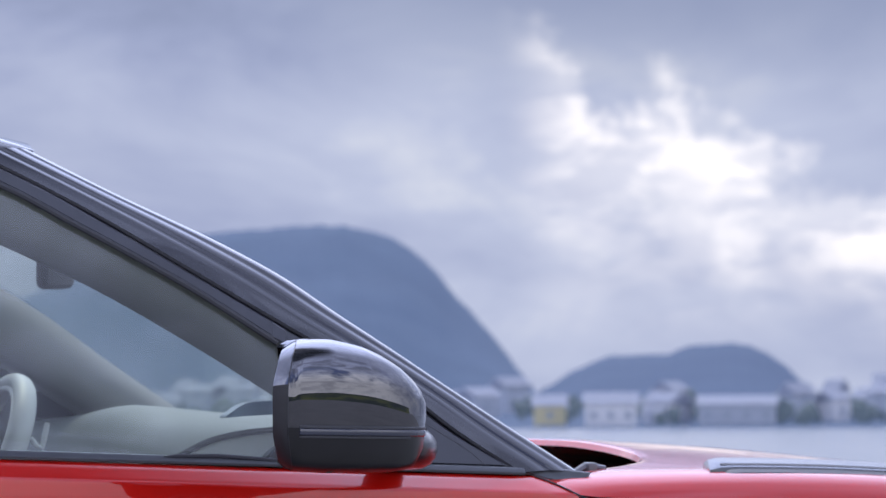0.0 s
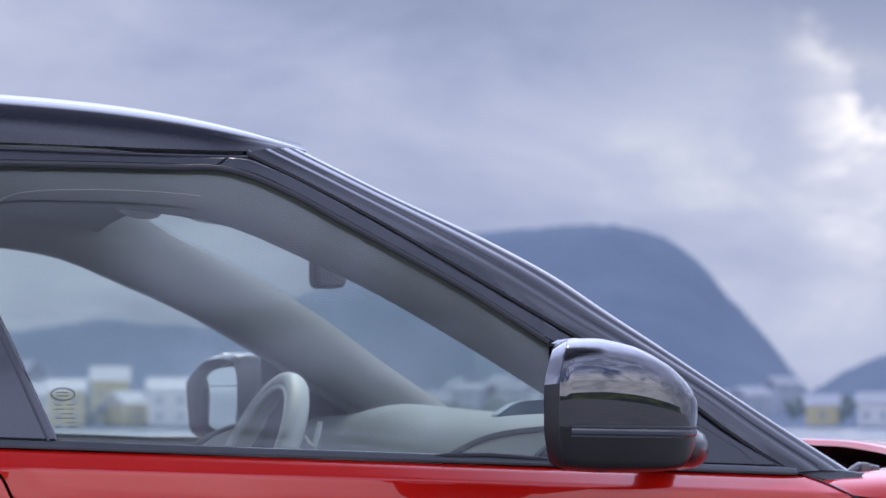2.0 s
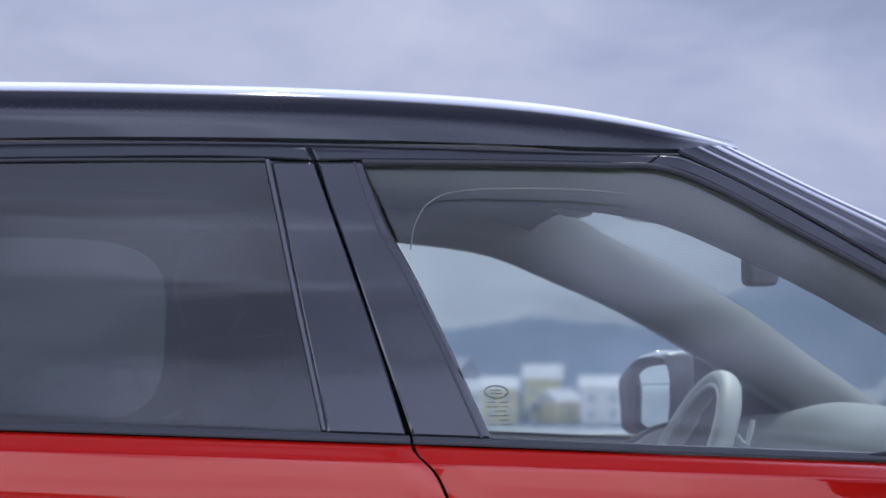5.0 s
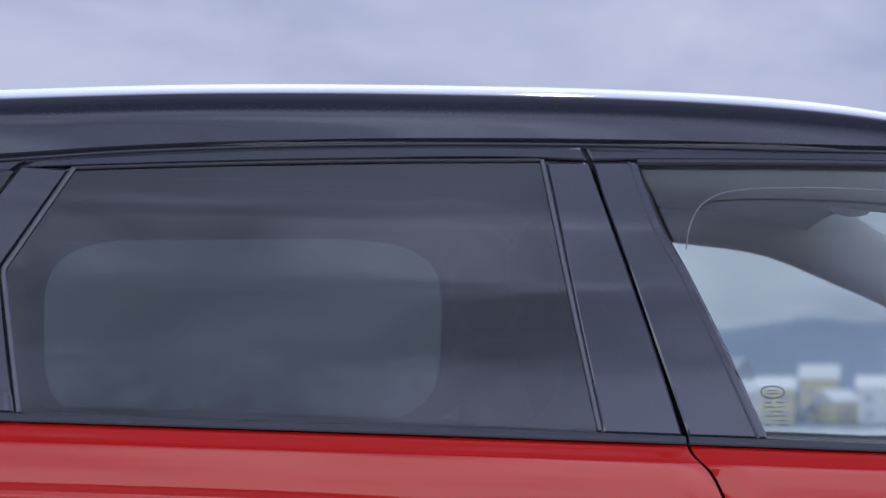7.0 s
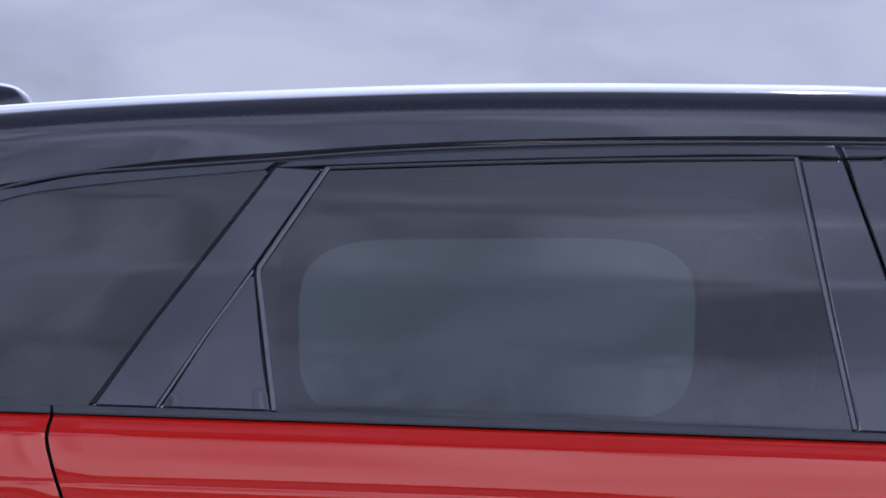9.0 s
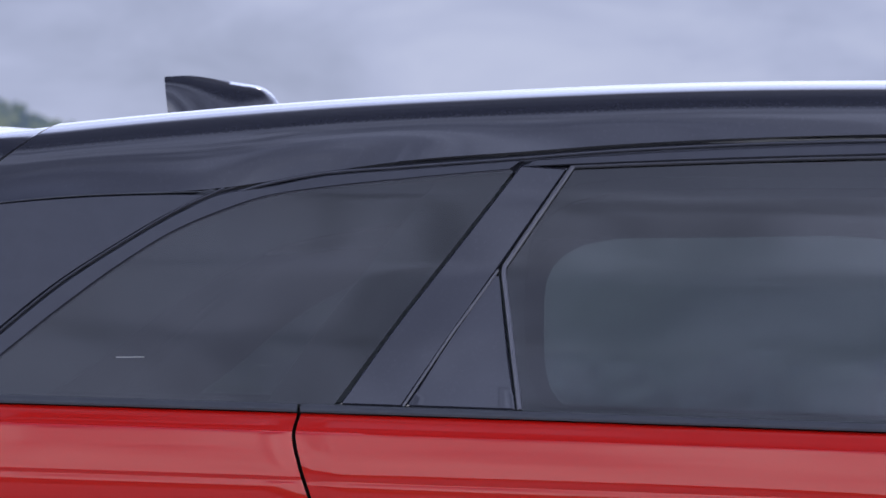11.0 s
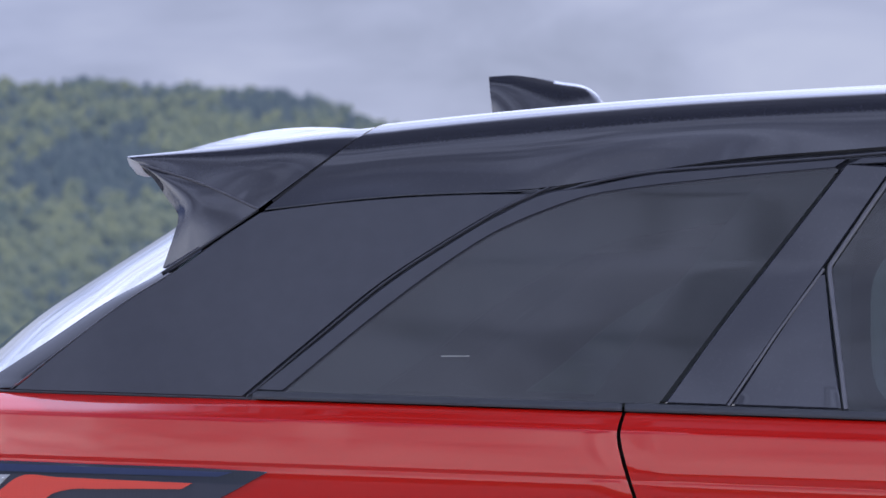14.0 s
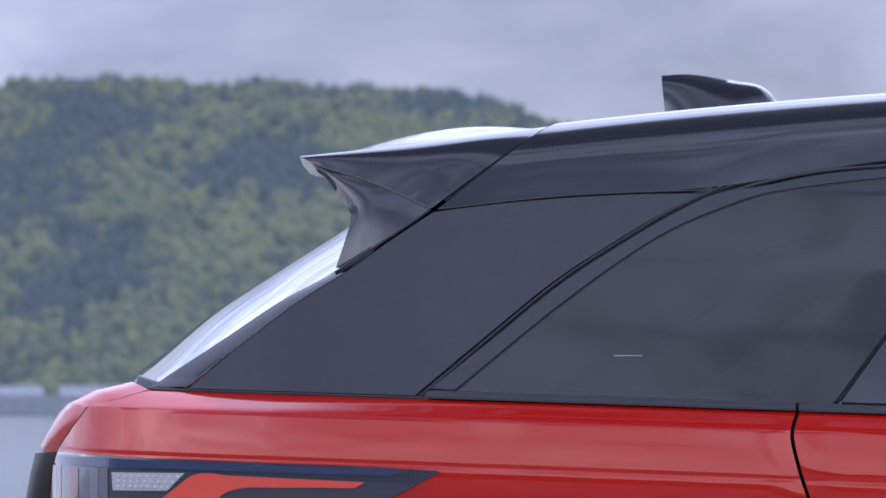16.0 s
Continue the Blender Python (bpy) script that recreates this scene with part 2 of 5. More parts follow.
LEATHER = material("pale_leather", trim_grey((0.46, 0.47, 0.46), (0.56, 0.57, 0.55), 0.5))
DEEP_BLACK = material("deep_black_gloss", lambda n: surface(n, n.blend(n.noise(place(n), 25.0, 4.0), (0.007, 0.007, 0.009), (0.014, 0.014, 0.017)), 0.3, 0.0, 0.55, n.noise(place(n), 14.0, 2.0), 0.01, 0.004))
MATT_BLACK = material("matt_black", lambda n: surface(n, n.blend(n.noise(place(n), 60.0, 4.0), (0.016, 0.016, 0.019), (0.026, 0.026, 0.030)), 0.5, 0.0, 0.0, n.noise(place(n), 500.0, 2.0), 0.05, 0.001))
VENT_GREY = material("vent_grey", lambda n: surface(n, n.blend(n.noise(place(n), 30.0), (0.09, 0.095, 0.11), (0.13, 0.135, 0.15)), 0.2, 0.9))
SEAT = material("seat_leather", trim_grey((0.05, 0.05, 0.055), (0.08, 0.08, 0.085), 0.6))
MIRROR = material("mirror_glass", lambda n: surface(n, (0.36, 0.39, 0.41), n.span(n.noise(place(n), 20.0), 0.3, 0.8, 0.0, 0.02), 1.0))
STRIP = material("strip_black", lambda n: surface(n, n.blend(n.noise(place(n), 40.0, 4.0), (0.055, 0.059, 0.070), (0.075, 0.079, 0.090)), 0.38, 0.0, 0.2, n.noise(place(n), 400.0, 2.0), 0.03, 0.001))
CONCRETE = material("concrete", concrete)
SEA = material("sea", sea)
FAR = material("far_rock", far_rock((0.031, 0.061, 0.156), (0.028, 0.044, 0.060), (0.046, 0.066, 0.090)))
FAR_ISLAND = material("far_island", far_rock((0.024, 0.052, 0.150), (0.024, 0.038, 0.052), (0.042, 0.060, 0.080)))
WOODS = material("woods", woods)
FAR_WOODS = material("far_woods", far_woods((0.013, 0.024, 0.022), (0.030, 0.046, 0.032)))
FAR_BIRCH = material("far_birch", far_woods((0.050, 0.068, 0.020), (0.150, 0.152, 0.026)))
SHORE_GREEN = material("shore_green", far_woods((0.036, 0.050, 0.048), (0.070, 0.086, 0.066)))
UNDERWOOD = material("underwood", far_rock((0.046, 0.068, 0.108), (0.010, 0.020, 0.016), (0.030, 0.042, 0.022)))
LAMP_RED = material("lamp_red", lens((0.92, 0.10, 0.07)))
LAMP_CLEAR = material("lamp_clear", lens((0.52, 0.53, 0.57)))
LAMP_GREY = material("lamp_grey", lens((0.24, 0.24, 0.29)))
LAMP_PINK = material("lamp_rose", lens((0.30, 0.13, 0.14)))
LAMP_SMOKE = material("lamp_smoke", lens((0.05, 0.055, 0.08), 0.05))
TYRE = material("tyre", trim_grey((0.012, 0.012, 0.013), (0.025, 0.025, 0.026), 0.9))
PRINT = material("glass_print", trim_grey((0.05, 0.053, 0.058), (0.075, 0.078, 0.083), 0.8))
WHITE_TRIM = material("white_trim", trim_grey((0.70, 0.71, 0.72), (0.80, 0.81, 0.82), 0.4))
PILLAR_GREY = material("pillar_grey", trim_grey((0.23, 0.232, 0.234), (0.28, 0.282, 0.286)))
# blue cast in the white, grey, roof and pane tones stands in for haze
WHITE_WALL = material("white_wall", house_wall((0.70, 0.71, 0.75)))
YELLOW_WALL = material("yellow_wall", house_wall((0.60, 0.55, 0.36)))
GREY_WALL = material("grey_wall", house_wall((0.42, 0.46, 0.54)))
ROOF_PALE = material("roof_pale", house_wall((0.55, 0.56, 0.60)))
ROOF_GREY = material("roof_grey", house_wall((0.29, 0.32, 0.40)))
PANE = material("house_pane", lambda n: surface(n, n.blend(n.noise(place(n), 2.0), (0.26, 0.30, 0.37), (0.32, 0.37, 0.45)), 0.3))


# ---- mesh helpers ----
def part(name, bm, mat, parent=None, label="", kind="", sharp=28):
    mesh = bpy.data.meshes.new(name)
    bmesh.ops.recalc_face_normals(bm, faces=bm.faces)
    bm.to_mesh(mesh)
    bm.free()
    mesh.materials.append(mat)
    mesh.shade_smooth()
    mesh.set_sharp_from_angle(angle=radians(sharp))
    ob = new(name, mesh)
    ob.parent = parent
    return tagged(ob, label, kind=kind)


def curve(points, count, rounded=True):
    """count points along a line through the given ones."""
    p = np.array(points, float)
    d = np.r_[0, np.cumsum(np.linalg.norm(np.diff(p, axis=0), axis=1))]
    s = np.linspace(0, d[-1], count)
    if not rounded or len(p) < 3:
        return np.stack([np.interp(s, d, p[:, k]) for k in range(p.shape[1])], 1)
    m = np.gradient(p, d, axis=0)
    i = np.clip(np.searchsorted(d, s, side="right") - 1, 0, len(p) - 2)
    h = (d[i + 1] - d[i])[:, None]
    t = ((s - d[i])[:, None]) / h
    return (2 * t**3 - 3 * t**2 + 1) * p[i] + (t**3 - 2 * t**2 + t) * h * m[i] + (3 * t**2 - 2 * t**3) * p[i + 1] + (t**3 - t**2) * h * m[i + 1]


def sheet(bm, grid, thick=None):
    """A skin over a grid of places; thick: a vector, or a grid of vectors, by which the back lies behind."""
    rows, cols = len(grid), len(grid[0])
    front = [[bm.verts.new(grid[i][j]) for j in range(cols)] for i in range(rows)]
    for i in range(rows - 1):
        for j in range(cols - 1):
            bm.faces.new((front[i][j], front[i + 1][j], front[i + 1][j + 1], front[i][j + 1]))
    if thick is None:
        return
    back = [[bm.verts.new(Vector(grid[i][j]) + Vector(thick)) for j in range(cols)] for i in range(rows)]
    for i in range(rows - 1):
        for j in range(cols - 1):
            bm.faces.new((back[i][j], back[i][j + 1], back[i + 1][j + 1], back[i + 1][j]))
    ring = [(i, 0) for i in range(rows)] + [(rows - 1, j) for j in range(1, cols)] + [(i, cols - 1) for i in range(rows - 2, -1, -1)] + [(0, j) for j in range(cols - 2, 0, -1)]
    for (a, b), (c, d) in zip(ring, ring[1:] + ring[:1]):
        bm.faces.new((front[a][b], back[a][b], back[c][d], front[c][d]))


def tidy(bm, far):
    """Welds doubles; a far-side piece is mirrored across the car's middle."""
    if far:
        for v in bm.verts:
            v.co.y = 2 * YC - v.co.y
    bmesh.ops.remove_doubles(bm, verts=bm.verts, dist=0.0002)
    bmesh.ops.dissolve_degenerate(bm, edges=bm.edges, dist=0.0001)
    return bm


def tube(bm, path, radius, sides=8, flat=1.0):
    """A round bar along a path of places."""
    path = [Vector(p) for p in path]
    rings = []
    for i, p in enumerate(path):
        along = (path[min(i + 1, len(path) - 1)] - path[max(i - 1, 0)]).normalized()
        a = along.cross(Vector((0, 1, 0)))
        a = a.normalized() if a.length > 1e-3 else Vector((1, 0, 0))
        b = along.cross(a).normalized()
        r = radius[i] if isinstance(radius, (list, tuple)) else radius
        rings.append([bm.verts.new(p + r * (math.cos(k) * a + flat * math.sin(k) * b)) for k in np.linspace(0, 2 * math.pi, sides, endpoint=False)])
    for u, v in zip(rings, rings[1:]):
        for k in range(sides):
            bm.faces.new((u[k], u[(k + 1) % sides], v[(k + 1) % sides], v[k]))
    bm.faces.new(rings[0])
    bm.faces.new(rings[-1][::-1])


def box(bm, lo, hi, bevel=0.0):
    made = bmesh.ops.create_cube(bm, size=1.0, matrix=Matrix.Translation((Vector(lo) + Vector(hi)) / 2) @ Matrix.Diagonal((*(Vector(hi) - Vector(lo)), 1)))
    if bevel:
        bmesh.ops.bevel(bm, geom=list({e for v in made["verts"] for e in v.link_edges}), offset=bevel, segments=3, profile=0.5, affect="EDGES")


# ---- the setting: quay, fjord, mountains, town ----
WATER = -4.8


def heading(right, distance, z=0.0):
    return Vector((math.sin(radians(right)) * distance, math.cos(radians(right)) * distance, z))


def build_ground():
    bm = bmesh.new()
    xs = [-4000, -400, -60, -20, 0, 20, 60, 400, 4000]
    ys_ = [-4000, -400, -80, -20, -6, 4, 13.4, 13.5]
    grid = [[(x, y, 0.0 if y < 13.45 else -0.02) for y in ys_] for x in xs]
    sheet(bm, grid, (0, 0, -6.0))
    return part("ground", bm, CONCRETE, label="pale concrete quay the car is parked on", kind="structure")


def build_water():
    bm = bmesh.new()
    xs = np.linspace(-4800, 4800, 25)
    ys_ = [13.0, 40, 100, 200, 400, 700, 1100, 2000, 4800]
    sheet(bm, [[(x, y, WATER) for y in ys_] for x in xs])
    return part("water", bm, SEA, label="calm grey-blue fjord water with fine ripples", kind="structure")


def ridge(name, profile, distance, depth, mat, label, rough=0.03, rows=14, step=0.12):
    """A mountain whose skyline, (degrees right, degrees up) along it, is met at the given distance."""
    bm = bmesh.new()
    line = curve(profile, max(24, int((profile[-1][0] - profile[0][0]) / step * 1.5)))
    grid = []
    for right, up in line:
        top = EYE[2] + distance * math.tan(radians(up + 0.05 * noise.fractal(Vector((right * 2.2, distance * 0.01, 0.0)), 0.6, 2.2, 5)))
        column = []
        for k in range(-3, rows + 1):
            f = abs(k) / (rows if k >= 0 else 3)
            r = distance - depth * f if k >= 0 else distance + depth * 0.6 * f
            z = WATER - 1 + (top - WATER + 1) * (1 - f) ** 0.85
            p = heading(right, r)
            bumps = noise.fractal(Vector((p.x, p.y, 0)) * 0.012, 0.6, 2.1, 5) * rough * (top - WATER)
            p.z = z + bumps * math.sin(math.pi * min(f + 0.06, 1))
            column.append(p)
        grid.append(column)
    sheet(bm, grid)
    return part(name, bm, mat, label=label, kind="structure", sharp=180)


build_ground()
build_water()
MOUNTAIN = [(13.44, 0.46), (14.17, 1.2), (14.82, 1.52), (15.74, 1.93), (16.85, 2.3), (17.77, 2.55), (18.8, 2.63), (19.81, 2.68), (20.37, 2.6), (21.02, 2.35), (21.39, 2.03), (21.75, 1.61), (22.21, 1.1), (22.67, 0.55), (23.09, 0.01), (23.5, -0.52)]
ISLAND = [(22.67, -0.47), (23.18, -0.03), (23.6, 0.22), (24.24, 0.5), (24.98, 0.56), (25.81, 0.7), (26.36, 0.74), (26.82, 0.61), (27.27, 0.3), (27.64, -0.11), (27.86, -0.22), (28.8, -0.12), (30.9, -0.03), (32.68, -0.49)]
LOW = [(-3.2, -0.49), (1.16, 0.10), (4.84, 0.42), (8.54, 0.78), (10.83, 1.02), (11.86, 1.15), (12.21, 1.09), (12.97, 1.04), (14.63, 0.71), (16.47, -0.03), (17.85, -0.49)]
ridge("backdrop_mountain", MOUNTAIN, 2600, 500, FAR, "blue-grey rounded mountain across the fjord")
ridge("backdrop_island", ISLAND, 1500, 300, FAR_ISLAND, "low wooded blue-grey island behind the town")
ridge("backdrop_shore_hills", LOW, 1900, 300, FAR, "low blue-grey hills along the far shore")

HILL = [(-24.13, 2.3), (-21.49, 3.78), (-19.7, 4.44), (-17.89, 4.79), (-17.34, 4.92), (-16.52, 4.9), (-15.69, 4.96), (-14.95, 4.87), (-14.22, 4.83), (-13.76, 4.94), (-13.11, 4.88), (-12.37, 4.83), (-11.44, 4.81), (-10.7, 4.78), (-10.05, 4.67), (-9.59, 4.52), (-9.03, 4.3), (-7.74, 3.78), (-4.98, 2.4), (-1.35, 0.56), (0.43, -0.34)]
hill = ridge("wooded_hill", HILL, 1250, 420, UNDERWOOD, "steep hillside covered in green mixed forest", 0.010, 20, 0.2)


def build_forest():
    """Birch crowns of several uneven lumps and slim spruces over the hillside, in one mesh."""
    rng = np.random.default_rng(5)
    base = bmesh.new()
    bmesh.ops.create_icosphere(base, subdivisions=1, radius=1.0)
    ico = np.array([v.co[:] for v in base.verts])
    faces = np.array([[v.index for v in f.verts] for f in base.faces])
    base.free()
    line = curve(HILL, 400)
    verts, polys, kinds = [], [], []

    def lump(shape, at, kind):
        polys.append(faces + 12 * len(verts))
        verts.append(shape + at)
        kinds.append(kind)

    for k in range(13000):
        right, up = line[int(rng.integers(0, len(line)))]
        f = rng.random() ** 0.9
        top = EYE[2] + 1250 * math.tan(radians(up))
        p = heading(right + rng.normal(0, 0.05), 1250 - 420 * f)
        z = WATER + (top - WATER) * (1 - f) ** 0.85
        patch = noise.fractal(Vector((p.x * 0.020, p.y * 0.011, 3.0)), 0.9, 2.0, 3)
        # birch along the ridge and low down, spruce between
        birch = 0.26 + 1.25 * patch + 0.55 * math.exp(-f / 0.09) + 0.75 * max(0.0, f - 0.45)
        if rng.random() < birch:
            size = rng.uniform(1.9, 3.6) * (0.62 if f < 0.06 else 1.0)
            for _ in range(3):
                shape = ico * rng.uniform(0.7, 1.25, (len(ico), 1)) * (size * 0.62, size * 0.62, size * rng.uniform(0.6, 1.0))
                lump(shape, (p.x + rng.normal(0, size * 0.45), p.y + rng.normal(0, size * 0.45), z + rng.uniform(0.1, 1.1) * size), 1)
        else:
            size, tall = rng.uniform(1.2, 2.0), rng.uniform(2.6, 4.2) * (0.6 if f < 0.06 else 1.0)
            shape = ico * rng.uniform(0.8, 1.2, (len(ico), 1)) * (size, size, size * tall / 2)
            shape[:, :2] *= np.clip(1.0 - shape[:, 2:] / (size * tall * 0.55), 0.12, 1.5)
            lump(shape, (p.x, p.y, z + size * tall * 0.30), 0)
    mesh = bpy.data.meshes.new("forest")
    mesh.from_pydata(np.concatenate(verts).tolist(), [], np.concatenate(polys).tolist())
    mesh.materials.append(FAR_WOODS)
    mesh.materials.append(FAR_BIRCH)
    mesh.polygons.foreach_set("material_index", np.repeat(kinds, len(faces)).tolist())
    mesh.shade_smooth()
    return tagged(new("forest", mesh), "dense green mixed forest of spruce and birch crowns", "forest", kind="stuff")


build_forest()

# wooded land behind the camera, which the car's paint and glass mirror
BACK = [(95, 1.6), (120, 2.6), (150, 3.2), (180, 2.4), (205, 3.0), (235, 2.2), (262, 1.8)]
ridge("wooded_land", BACK, 380, 120, WOODS, "low green wooded land beyond the quay", 0.05, 8, 1.0)


def house(right, distance, width, deep, height, wall_mat, label, roof=1.8, category="house", turn=0.0, rise=0.0):
    """A shore house: walls, pitched roof with eaves, and two rows of windows."""
    thing = tagged(new("house"), label, category, "town houses")
    lo = WATER + 0.4 + rise
    thing.matrix_world = Matrix.Translation(heading(right, distance, lo)) @ Matrix.Rotation(radians(turn - right), 4, "Z")
    bm = bmesh.new()
    box(bm, (-width / 2, 0, -rise - 0.3), (width / 2, deep, height), 0.05)
    wall = part("wall", bm, wall_mat, thing)
    bm = bmesh.new()
    w, e = width / 2 + 0.4, 0.4
    ends = []
    for x in (-w, w):
        ends.append([bm.verts.new((x, y, z)) for y, z in ((-e, height - 0.05), (deep / 2, height + roof), (deep + e, height - 0.05), (deep / 2, height - 0.3))])
    for k in range(4):
        bm.faces.new((ends[0][k], ends[0][(k + 1) % 4], ends[1][(k + 1) % 4], ends[1][k]))
    bm.faces.new(ends[0])
    bm.faces.new(ends[1][::-1])
    # roofs far to the right are greyed to look hazier
    part("roof", bm, ROOF_GREY if wall_mat is GREY_WALL or right > 20 else ROOF_PALE, thing)
    for k in range(max(1, int(width / 2.6))):
        for z in ([1.0] if height < 4.4 else [0.9, 3.4]):
            bm = bmesh.new()
            x = -width / 2 + (k + 0.5) * width / max(1, int(width / 2.6))
            box(bm, (x - 0.45, -0.06, z), (x + 0.45, 0.05, z + 1.1), 0.02)
            part("window", bm, PANE, thing)
    return thing


def build_town():
    rng = random.Random(11)
    walls = [(WHITE_WALL, "white-painted wooden house with pale pitched roof on the shore"), (WHITE_WALL, "white-painted wooden house with pale pitched roof on the shore"),
             (GREY_WALL, "grey boathouse with grey pitched roof on the shore"), (GREY_WALL, "grey boathouse with grey pitched roof on the shore"), (WHITE_WALL, "white-painted wooden house with pale pitched roof on the shore"), (YELLOW_WALL, "yellow-painted wooden house with pale roof on the shore")]
    hazy = walls[2:4] + [(WHITE_WALL, "white-painted wooden house with grey pitched roof on the shore")]
    house(23.35, 545, 5.0, 8, 3.0, YELLOW_WALL, "yellow-painted wooden house with grey roof on the shore")
    house(24.35, 540, 8.0, 8, 3.4, WHITE_WALL, "white-painted house with grey roof on the shore", 1.7)
    house(26.4, 545, 12.0, 9, 3.2, GREY_WALL, "long grey shore warehouse with grey roof", 1.4)
    house(11.05, 545, 5.5, 8, 5.4, YELLOW_WALL, "yellow-painted shore house with pale roof", 1.9)
    house(11.75, 575, 6.0, 7, 6.0, YELLOW_WALL, "yellow-painted shore house with pale roof", 2.4, rise=1.0)
    house(12.2, 548, 4.4, 7, 3.4, YELLOW_WALL, "small yellow-painted shore house with pale roof", 1.9, turn=30)
    house(12.9, 540, 10.0, 8, 5.6, WHITE_WALL, "white-painted shore house with pale roof")
    right = -2.0
    while right < 31.0:
        if not any(abs(right - a) < b for a, b in ((23.35, 0.5), (24.35, 0.6), (26.4, 0.9), (11.5, 1.0), (12.9, 0.6))):
            mat, label = rng.choice(walls[:2] if right < 8 else walls if right < 16 else walls[1:4] if right < 20 else hazy)
            back = rng.uniform(0, 130) if rng.random() < 0.7 else rng.uniform(0, 20)
            house(right, 548 + back, rng.uniform(4.0, 9.0) if right < 16 else rng.uniform(2.6, 6.5), rng.uniform(4, 7), rng.choice((3.4, 4.6, 5.4, 6.2)) if right < 16 else rng.choice((2.4, 2.9, 3.4, 4.4)), mat, label, rng.uniform(1.8, 3.2) if right < 16 else rng.uniform(1.2, 2.0), "house", rng.uniform(-50, 50), (0.035 if right < 16 else 0.018) * back)
        right += rng.uniform(0.16, 0.42)
    for right, wide, mat, label in ((-16.2, 15, GREY_WALL, "long grey boathouse under the wooded hill"), (-17.6, 9, GREY_WALL, "grey boathouse under the wooded hill"), (-18.9, 11, GREY_WALL, "grey boathouse under the wooded hill")):
        house(right, 640, wide, 8, 3.2, mat, label, 1.8, "boathouse")


build_town()


def build_shore_trees():
    """Shrubs and small trees between the shore houses, in one mesh of uneven lumps."""
    rng = np.random.default_rng(9)
    base = bmesh.new()
    bmesh.ops.create_icosphere(base, subdivisions=1, radius=1.0)
    ico = np.array([v.co[:] for v in base.verts])
    faces = np.array([[v.index for v in f.verts] for f in base.faces])
    base.free()
    verts, polys = [], []
    for _ in range(420):
        back = rng.uniform(0, 140)
        at = heading(rng.uniform(-3, 31), 546 + back, WATER + 0.4 + 0.014 * back)
        size = rng.uniform(0.7, 1.9)
        for _ in range(4):
            shape = ico * rng.uniform(0.7, 1.3, (len(ico), 1)) * (size * 0.7, size * 0.7, size * 0.8)
            polys.append(faces + 12 * len(verts))
            verts.append(shape + (at.x + rng.normal(0, size * 0.6), at.y + rng.normal(0, size * 0.6), at.z + rng.uniform(0.2, 1.5) * size))
    mesh = bpy.data.meshes.new("shore_trees")
    mesh.from_pydata(np.concatenate(verts).tolist(), [], np.concatenate(polys).tolist())
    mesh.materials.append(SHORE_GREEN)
    mesh.shade_smooth()
    return tagged(new("shore_trees", mesh), "dull green shrubs and small trees between the shore houses", "trees", kind="stuff")


build_shore_trees()


def build_far_shore():
    """The low strip of land along the water on which the houses stand."""
    for name, a, b, r, w in (("shore_town", 1.0, 34.0, 535, 420), ("shore_hill", -26.0, -5.0, 620, 260)):
        bm = bmesh.new()
        grid = [[heading(k, r + d, WATER + h) for d, h in ((-6, -0.6), (0, 0.25), (14, 0.5), (w * 0.4, 2.0), (w, 4.0))] for k in np.linspace(a, b, 60)]
        sheet(bm, grid)
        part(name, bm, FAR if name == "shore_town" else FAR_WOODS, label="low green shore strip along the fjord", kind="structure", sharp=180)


build_far_shore()


# ---- the car: its nose points to +x, its kerb side faces the camera ----
SIDE, YC = 4.6, 5.565
LEAN_AT = [-1.1, -0.95, -0.80, -0.55, -0.30, -0.20, -0.15, -0.115, -0.0925, -0.0885, -0.085, -0.055, -0.0245, 0, 0.1, 0.2, 0.3, 0.4, 0.6]
LEAN_BY = [0.12, 0.05, 0.01, -0.006, -0.009, -0.0175, -0.0215, -0.0230, -0.0223, -0.0214, -0.0220, -0.0198, -0.0165, 0.012, 0.054, 0.098, 0.146, 0.20, 0.32]
LEAN_STEPS = np.arange(-1.1, 0.6, 0.001)
LEAN_CURVE = np.convolve(np.pad(np.interp(LEAN_STEPS, LEAN_AT, LEAN_BY), 1, mode="edge"), np.ones(3) / 3, mode="valid")


def belt(x):
    """The height of the waistline, which rises to the tail."""
    return 1.1516 - 0.0338 * x - 0.00245 * x * x


def waist(x):
    """How far the side lies from the camera at the waistline: it draws in to the nose and the tail."""
    y = SIDE
    if x > 1:
        y += 0.09 * (x - 1) ** 2
    if x < -0.8:
        y += 0.14 * (x + 0.8) ** 2
    if x < -1.2:
        y += 0.25 * ((-1.2 - x) / 0.30) ** 3
    if x > 2.8:
        y += 0.35 * ((x - 2.8) / 0.55) ** 3
    return y


def skin(x, z):
    lean = float(np.interp(z - belt(x), LEAN_STEPS, LEAN_CURVE))
    if x < -0.75 and z < belt(x) and lean < 0.012:
        # the shoulder lies flatter towards the tail
        lean -= (0.012 - max(lean, -0.0165)) * 0.48 * min((-0.75 - x) / 0.35, 1.0)
    return waist(x) + lean


def on_side(points, off=0.0):
    return [Vector((x, skin(x, z) + off, z)) for x, z in points]


